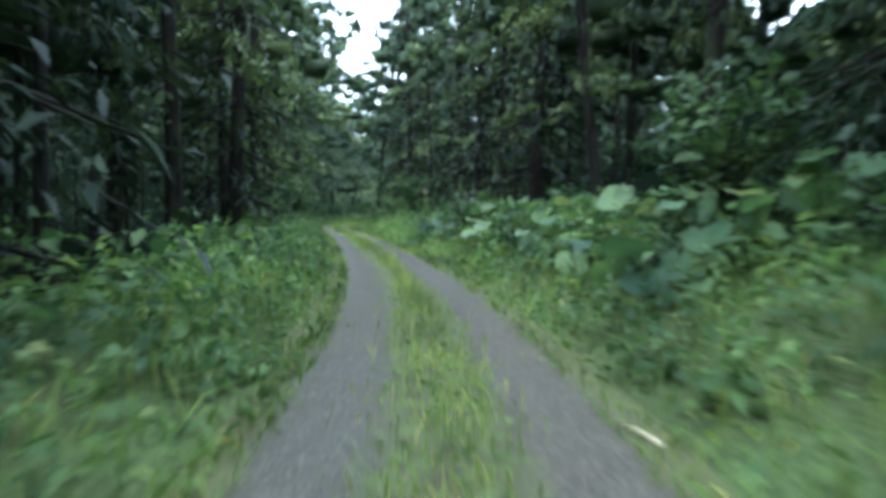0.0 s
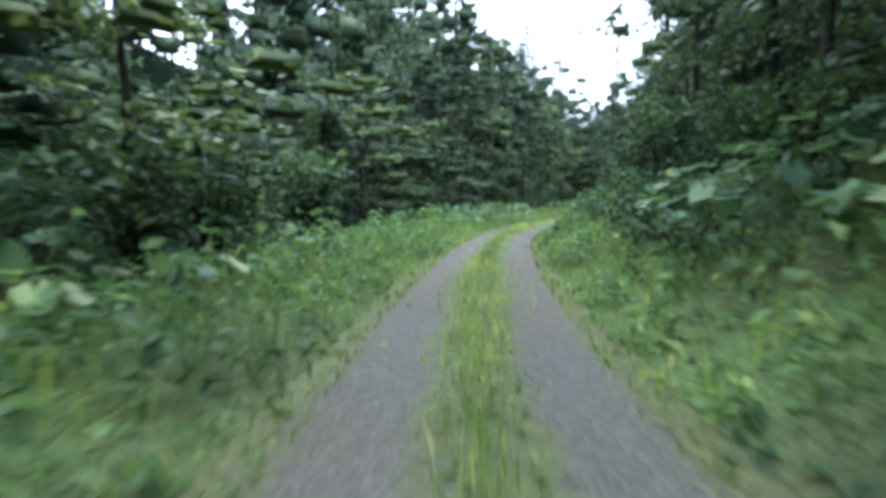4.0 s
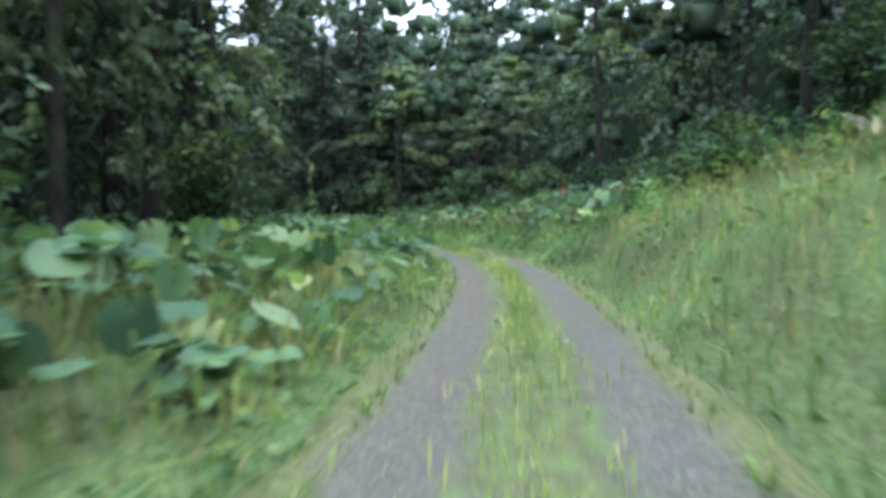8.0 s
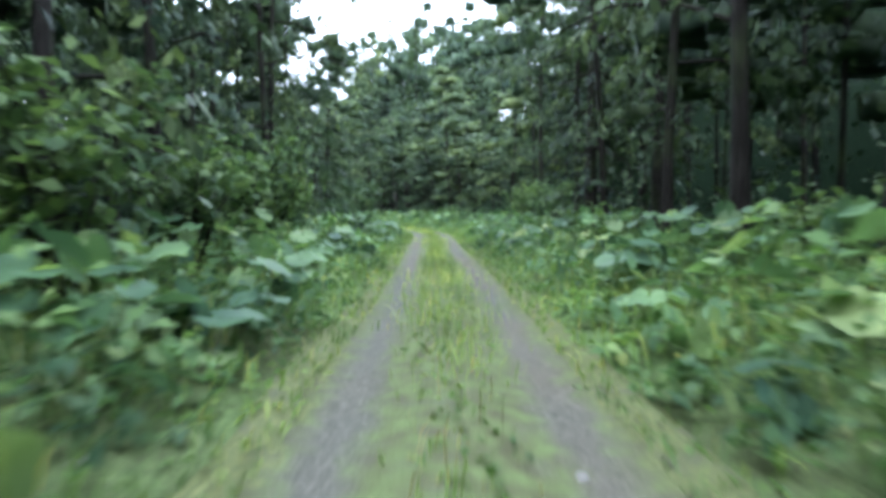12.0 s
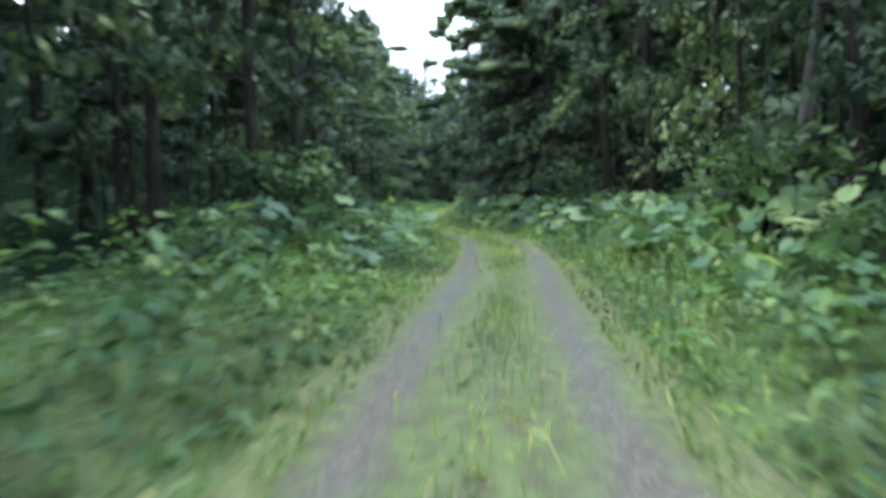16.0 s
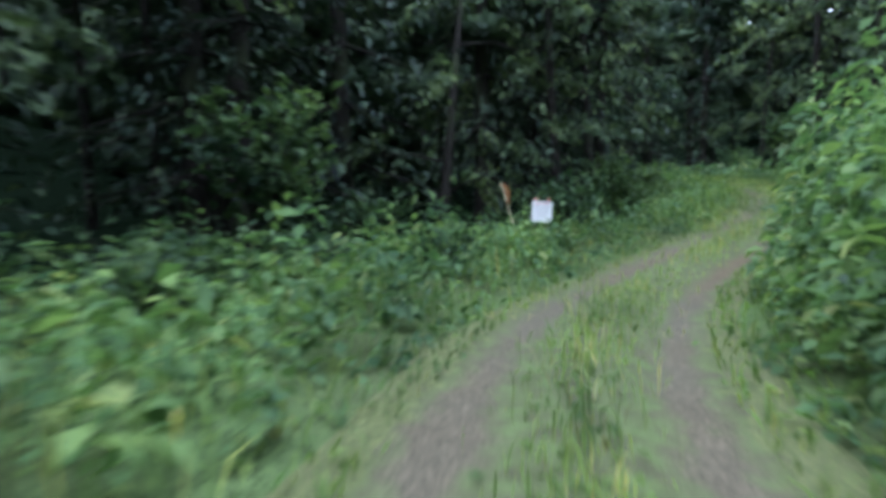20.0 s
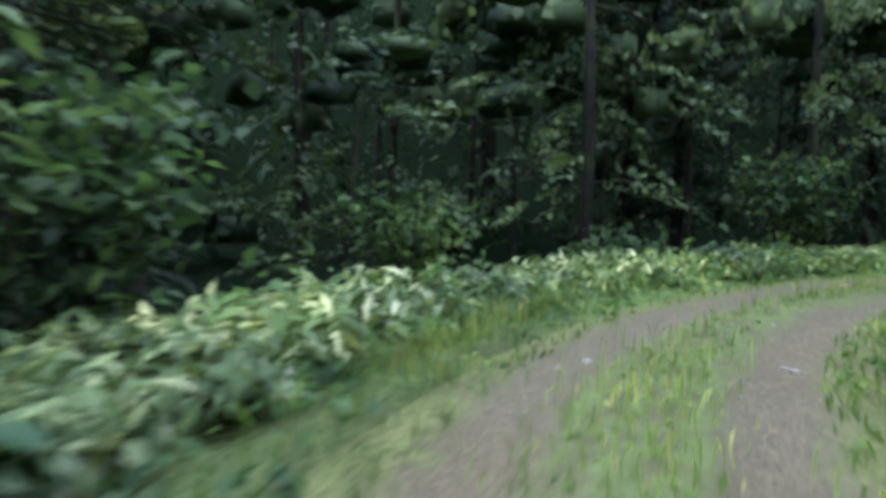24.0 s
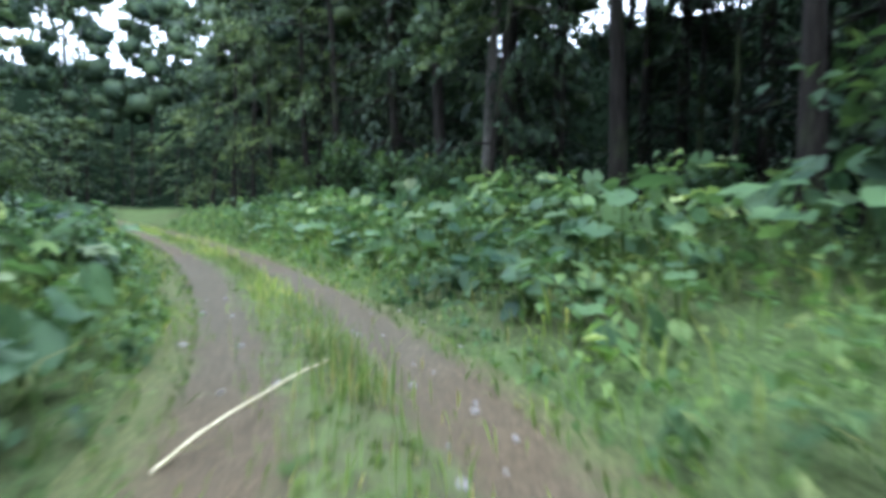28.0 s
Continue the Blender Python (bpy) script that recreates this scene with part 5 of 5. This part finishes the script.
# ---- timber and slab of the drain across the track ----
x, y, h = on_track(440.0, -0.1)
drain = new("cross_drain")
tagged(drain, "timber drain with a worn slab laid across the track", "drain")
drain.matrix_basis = pose(float(x), float(y), 2.0 - 0.065, 0, 0, math.degrees(float(h)))
part("beam", box((2.5, 0.12, 0.14), (-0.1, 0.10, -0.005), 0.015), TIMBER, drain, "dark wet squared timber")
part("beam", box((2.3, 0.10, 0.12), (0.15, -0.10, -0.01), 0.015), TIMBER, drain, "dark wet squared timber")
part("slab", box((1.15, 0.46, 0.09), (-0.72, -0.40, 0.0), 0.02), SLAB, drain, "worn brownish concrete slab")
part("slab", box((1.0, 0.40, 0.09), (0.50, -0.38, -0.012), 0.02), SLAB, drain, "worn brownish concrete slab")

# ---- bare earth banks ----


def earth_bank(s0, s1, side, near, far, lift, label):
    ns, nu = 28, 14
    g = np.random.default_rng(int(s0))
    A, B = np.meshgrid(np.linspace(s0, s1, ns), np.linspace(near, far, nu), indexing="ij")
    x, y, _ = on_track(A.ravel(), side * B.ravel())
    edge = np.minimum(np.minimum(A - s0, s1 - A) / 1.2, np.minimum(B - near, far - B) / 0.5).ravel().clip(0, 1)
    z = ground_at(x, y) - 0.08 + edge * (lift * (0.4 + 0.6 * (B.ravel() - near) / (far - near)) + 0.10 + g.normal(0, 0.035, x.size))
    idx = np.arange(A.size).reshape(A.shape)
    q = np.stack([idx[:-1, :-1], idx[1:, :-1], idx[1:, 1:], idx[:-1, 1:]], -1).reshape(-1, 4)
    q = q[:, ::-1] if side > 0 else q
    ob = new("earth_bank", mesh_of("earth_bank", np.stack([x, y, z], -1), q, EARTH, soft=True))
    tagged(ob, label, "bank", kind="structure")


earth_bank(111.0, 118.5, -1, 2.1, 4.4, 0.55, "bare pinkish earth bank slipping onto the verge")
earth_bank(440.5, 448.0, -1, 2.6, 5.2, 0.45, "bare reddish earth bank under the trees")

# ---- stones, clods, tufts and dry stalks on the track ----


def stone_mesh(seed, mat):
    g = np.random.default_rng(seed)
    bm = bmesh.new()
    bmesh.ops.create_icosphere(bm, subdivisions=1, radius=1.0)
    for vert in bm.verts:
        vert.co *= g.uniform(0.75, 1.1)
        vert.co.z *= 0.55
    me = bpy.data.meshes.new("stone")
    bm.to_mesh(me)
    bm.free()
    me.materials.append(mat)
    return me


STONES = [stone_mesh(k, ROCK) for k in range(5)]


def lay(name, me, s, left, size, label, category, group="", sink=0.3):
    ob = new(name, me)
    x, y, _ = on_track(s, left)
    dip = -0.05 * math.exp(-(((abs(left) - 0.70) / 0.26) ** 2)) if abs(left) < 1.2 else 0
    z = float(rise(s)) + dip if abs(left) < 1.3 else float(ground_at(x, y)[0])
    ob.matrix_basis = Matrix.LocRotScale((float(x), float(y), z + size * 0.55 * (1 - 2 * sink)), Euler((0, 0, rng.uniform(0, 6.28))), (size, size * rng.uniform(0.7, 1), size))
    return tagged(ob, label, category, group)


for s0, s1, count, spread in ((350, 358, 46, 0.30), (340, 350, 14, 0.3), (326, 336, 14, 0.3), (440, 476, 44, 0.35), (476, 510, 22, 0.3), (508, 520, 60, 0.3), (20, 300, 40, 0.35)):
    for _ in range(count):
        side = rng.choice((-1, 1))
        lay("stone", STONES[int(rng.integers(5))], rng.uniform(s0, s1), side * 0.7 + rng.normal(0, spread), rng.uniform(0.018, 0.055), "pale stone lying on the gravel track", "stone", "stones on the track")
clod = stone_mesh(9, CLOD)
lay("clod", clod, 179.5, 0.72, 0.10, "dark clod of turf in the wheel rut", "clod")
lay("clod", clod, 189.5, 0.45, 0.14, "dark clump of turf on the track", "clod")
lay("clod", clod, 143.0, -1.15, 0.06, "dark clod of turf beside the wheel rut", "clod")


def tuft(s, left, count, height, label, mat, lean=0.4):
    x, y, _ = on_track(s, left)
    g = np.random.default_rng(int(s * 10))
    at = np.stack([x + g.normal(0, 0.10, count), y + g.normal(0, 0.11, count), np.full(count, float(rise(s)) - 0.01)], -1)
    root = new("grass_tuft")
    root.location = (float(x), float(y), float(rise(s)))
    tagged(root, label, "grass", "tall tufts on the track")
    turn = np.argsort(np.arctan2(at[:, 1] - y, at[:, 0] - x))
    for few in np.array_split(turn, 6 if count > 200 else 4):
        bundle = new("grass_spray", mesh_of("grass_spray", *blades(g, at[few] - np.array(root.location), height, 0.017, lean), mat))
        bundle.parent = root




def fountain(rng, count, reach, height, width, base):
    """Long grass leaves that rise from one clump, arch over and hang down."""
    yaw, far, tall = rng.uniform(0, 2 * math.pi, count), reach * rng.uniform(0.25, 1.0, count), height * rng.uniform(0.6, 1.1, count)
    verts, quads = [], []
    foot = np.stack([np.cos(yaw), np.sin(yaw), 0 * yaw], -1) * (base * rng.uniform(0, 1, count) ** 0.5)[:, None]
    for i in range(count):
        out, across = np.array([math.cos(yaw[i]), math.sin(yaw[i]), 0.0]), np.array([-math.sin(yaw[i]), math.cos(yaw[i]), 0.0])
        first = len(verts)
        for k in range(6):
            u = k / 5
            spot = foot[i] + out * far[i] * u ** 1.6 + np.array([0, 0, tall[i] * (2.4 * u - 1.75 * u * u)])
            w = width * (1.0 - 0.75 * u ** 2)
            verts += [spot - across * w / 2, spot + across * w / 2]
            if k:
                a = first + 2 * k
                quads.append((a - 2, a - 1, a + 1, a))
    return np.array(verts), np.array(quads)


x, y, _ = on_track(478.9, 0.08)
clump = new("grass_tuft")
clump.location = (float(x), float(y), float(rise(478.9)) - 0.03)
tagged(clump, "large bleached grass tuft with pale green arching leaves", "grass", "tall tufts on the track")
g = np.random.default_rng(478)
for mat, count, reach, height, base, name in ((STRAW, 220, 0.24, 0.62, 0.20, "dry_stems"), (FADED, 110, 0.34, 0.74, 0.12, "arching_leaves"), (GRASS, 30, 0.36, 0.50, 0.18, "outer_leaves")):
    bundle = new(name, mesh_of(name, *fountain(g, count, reach, height, 0.017, base), mat))
    bundle.parent = clump
for s, left in ((442.6, -0.05), (439.0, -0.3)):
    tuft(s, left, 300, 0.36, "thick bright green grass tuft beside the drain", VERGE, 0.6)
for s, left in ((481.8, 0.1), (484.8, -0.05)):
    tuft(s, left, 60, 0.30, "bent grass tuft between the wheel ruts", GRASS)
for s, left in ((177.0, 0.05), (384.5, 0.1), (186.4, 0.0), (435.0, 0.0), (513.6, -0.1), (514.2, -0.05), (514.9, 0.0), (175.6, 0.1), (176.3, 0.0), (177.6, -0.05), (178.2, 0.1), (448.4, 1.55), (449.0, 1.65), (449.6, 1.6), (450.3, 1.7), (451.2, 1.75), (337.5, 0.0), (289.5, -0.2), (107.5, 0.0), (71.0, 0.05)):
    tuft(s, left, 70, 0.34, "tall green grass tuft on the track", GRASS)


def dry_stalk(s0, l0, z0, s1, l1, z1, r, label, mat=STRAW, name="dry_stalk", category="stalk"):
    (xa, ya, _), (xb, yb, _) = on_track(s0, l0), on_track(s1, l1)
    t = np.linspace(0, 1, 7)
    za, zb = float(ground_at(xa, ya)[0]) + z0, float(ground_at(xb, yb)[0]) + z1
    line = np.stack([xa + (xb - xa) * t, ya + (yb - ya) * t, za + (zb - za) * t + 0.06 * np.sin(t * 3.1) + 0.01 * np.sin(t * 9)], -1)
    ob = new(name, mesh_of(name, *tube(line, r * (1 - 0.6 * t), 6), mat, soft=True))
    tagged(ob, label, category)


dry_stalk(512.9, 1.0, 0.12, 514.2, 0.05, 0.30, 0.014, "long pale dry stalk bent over the wheel rut")
dry_stalk(3.4, -1.28, 0.03, 3.62, -1.02, 0.17, 0.020, "pale broken stalk leaning out of the verge")
dry_stalk(109.3, 2.2, 0.15, 110.0, 1.85, 0.34, 0.014, "pale broken stalk leaning out of the verge")
dry_stalk(14.6, 6.4, 1.9, 15.4, 4.0, 0.10, 0.05, "fallen pale branch leaning in the weeds", PALE_BARK, "fallen_branch", "branch")
dry_stalk(426.0, -8.2, 4.2, 427.0, -4.6, 3.4, 0.035, "bare dead branch reaching out of the dark trees", PALE_BARK, "dead_branch", "branch")
dry_stalk(493.0, -3.6, 0.9, 495.5, -2.2, 0.05, 0.03, "grey dead branch lying in the verge", PALE_BARK, "fallen_branch", "branch")
dry_stalk(494.5, -4.2, 0.8, 496.0, -2.4, 0.05, 0.025, "grey dead branch lying in the verge", PALE_BARK, "fallen_branch", "branch")

# withered brush on the right-hand bank
bits = []
for s0, s1, side, near, far, count in ((148, 165, -1, 4.4, 8.5, 3200), (174, 190, -1, 2.5, 5.2, 1100), (491, 500, -1, 2.4, 4.0, 300), (296, 301, -1, 2.6, 3.6, 120)):
    s = rng.uniform(s0, s1, count)
    x, y, _ = on_track(s, side * rng.uniform(near, far, count))
    bits.append(leaves(rng, np.stack([x, y, ground_at(x, y) + rng.uniform(0.05, 0.75, count)], -1), 0.24, 0.10, 0.6))
ob = new("withered_brush", mesh_of("withered_brush", *join(bits), leaf_material("withered_leaves", ((0.0, (0.08, 0.07, 0.045)), (0.6, (0.17, 0.16, 0.11)), (1.0, (0.30, 0.28, 0.20))), through=0.1)))
tagged(ob, "withered grey-brown brush and cut stems on the bank", "undergrowth", kind="stuff")

# ---- red marker ribbon tied to a branch over the bend ----
x, y, h = on_track(181.5, -6.4)
ribbon = new("marker_ribbon")
tagged(ribbon, "short red plastic ribbon tied to a dead stick", "marker")
base_z = float(ground_at(x, y)[0])
ribbon.matrix_basis = pose(float(x), float(y), base_z, 0, 0, math.degrees(float(h)))
up = max(2.3 - base_z, 0.6)
t = np.linspace(0, 1, 6)
stick = new("stick", mesh_of("stick", *tube(np.stack([0.05 * np.sin(t * 4), 0.03 * t, (up + 0.35) * t - 0.1], -1), 0.016 * (1 - 0.5 * t), 6), BARK, soft=True))
stick.parent = ribbon
v = [(0.02 + 0.05 * j, -0.03 + 0.03 * math.sin(i * 0.9 + j), up + 0.12 - 0.09 * i - 0.02 * j) for i in range(6) for j in range(3)]
q = [(i * 3 + j, i * 3 + j + 1, i * 3 + j + 4, i * 3 + j + 3) for i in range(5) for j in range(2)]
band = new("band", mesh_of("band", v, q, TAPE, soft=True))
band.parent = ribbon
mod = band.modifiers.new("thick", "SOLIDIFY")
mod.thickness = 0.004

# ---- tall weeds that rise over the herbs, stalk by stalk ----
def tall_weed(seed, height, plume):
    g = np.random.default_rng(seed)
    root = new("tall_weed")
    tagged(root, "tall leafy weed with a pale seed plume" if plume else "tall slender leafy weed above the herbs", "plant", "tall weeds beside the track")
    t = np.linspace(0, 1, 5)
    line = np.stack([0.10 * np.sin(t * 2 + seed) * t, 0.08 * np.cos(t * 3 + seed) * t, height * t - 0.08], -1)
    stalk = new("stalk", mesh_of("weed_stalk", *tube(line, 0.010 - 0.006 * t, 5), STEM, soft=True))
    stalk.parent = root
    k = np.sort(g.uniform(0.15, 0.92, 44))
    yaw = np.arange(44) * 2.4 + g.uniform(-0.3, 0.3, 44)
    at = np.stack([np.interp(k, t, line[:, 0]) + np.cos(yaw) * 0.10 * (1.2 - k), np.interp(k, t, line[:, 1]) + np.sin(yaw) * 0.10 * (1.2 - k), np.interp(k, t, line[:, 2])], -1)
    foliage = new("foliage", mesh_of("weed_leaves", *leaves(g, at, 0.20 * (1.25 - 0.6 * k), 0.055, 0.2, droop=0.2, heading=yaw), HERB))
    foliage.parent = root
    if plume:
        f = np.linspace(0, 1, 9)
        spike = line[-1] + np.stack([0.02 * np.sin(f * 5), 0.02 * np.cos(f * 4), 0.30 * f - 0.06], -1)
        head = new("plume", mesh_of("weed_plume", *tube(spike, 0.035 * np.sin(np.pi * (0.08 + 0.88 * f)) * (0.8 + 0.35 * np.cos(f * 40)), 6), DRY))
        head.parent = root
    return root


weeds = [tall_weed(300 + k, h, k % 2) for k, h in enumerate((1.25, 1.5, 1.1, 1.7))]
spent = set()
for s0, s1, side, near, far, count in ((198, 207, 1, 2.6, 4.4, 16), (221, 229, 1, 2.6, 4.2, 9), (285, 298, 1, 2.6, 4.6, 22), (527, 534, -1, 6.0, 8.6, 12), (22, 30, -1, 3.0, 4.4, 8), (330, 338, 1, 2.6, 4.2, 10), (150, 172, 1, 3.0, 5.0, 8), (372, 384, -1, 2.6, 4.4, 8)):
    for k in range(count):
        x, y, h = on_track(rng.uniform(s0, s1), side * rng.uniform(near, far))
        pick, q = int(rng.integers(4)), rng.uniform(0.8, 1.1)
        m = Matrix.LocRotScale((float(x), float(y), float(ground_at(x, y)[0])), Euler((rng.normal(0, 0.06), rng.normal(0, 0.06), rng.uniform(0, 6.28))), (q, q, q))
        if pick not in spent:
            spent.add(pick)
            weeds[pick].matrix_basis = m
        else:
            copy_thing(weeds[pick], Matrix.Identity(4)).matrix_basis = m

# a young tree that hangs over the verge
wood, crown = broadleaf(97, 6.5, 2.3, 1.3, 1700, 0.15)
x, y, h = on_track(336.5, -5.0)
young = thing_of("young_tree", (("trunk", mesh_of("young_trunk", *wood, BARK, soft=True)), ("crown", mesh_of("young_crown", *crown, SHRUB))), "young tree with bright leaves hanging over the verge", "tree")
young.matrix_basis = pose(float(x), float(y), float(ground_at(x, y)[0]))
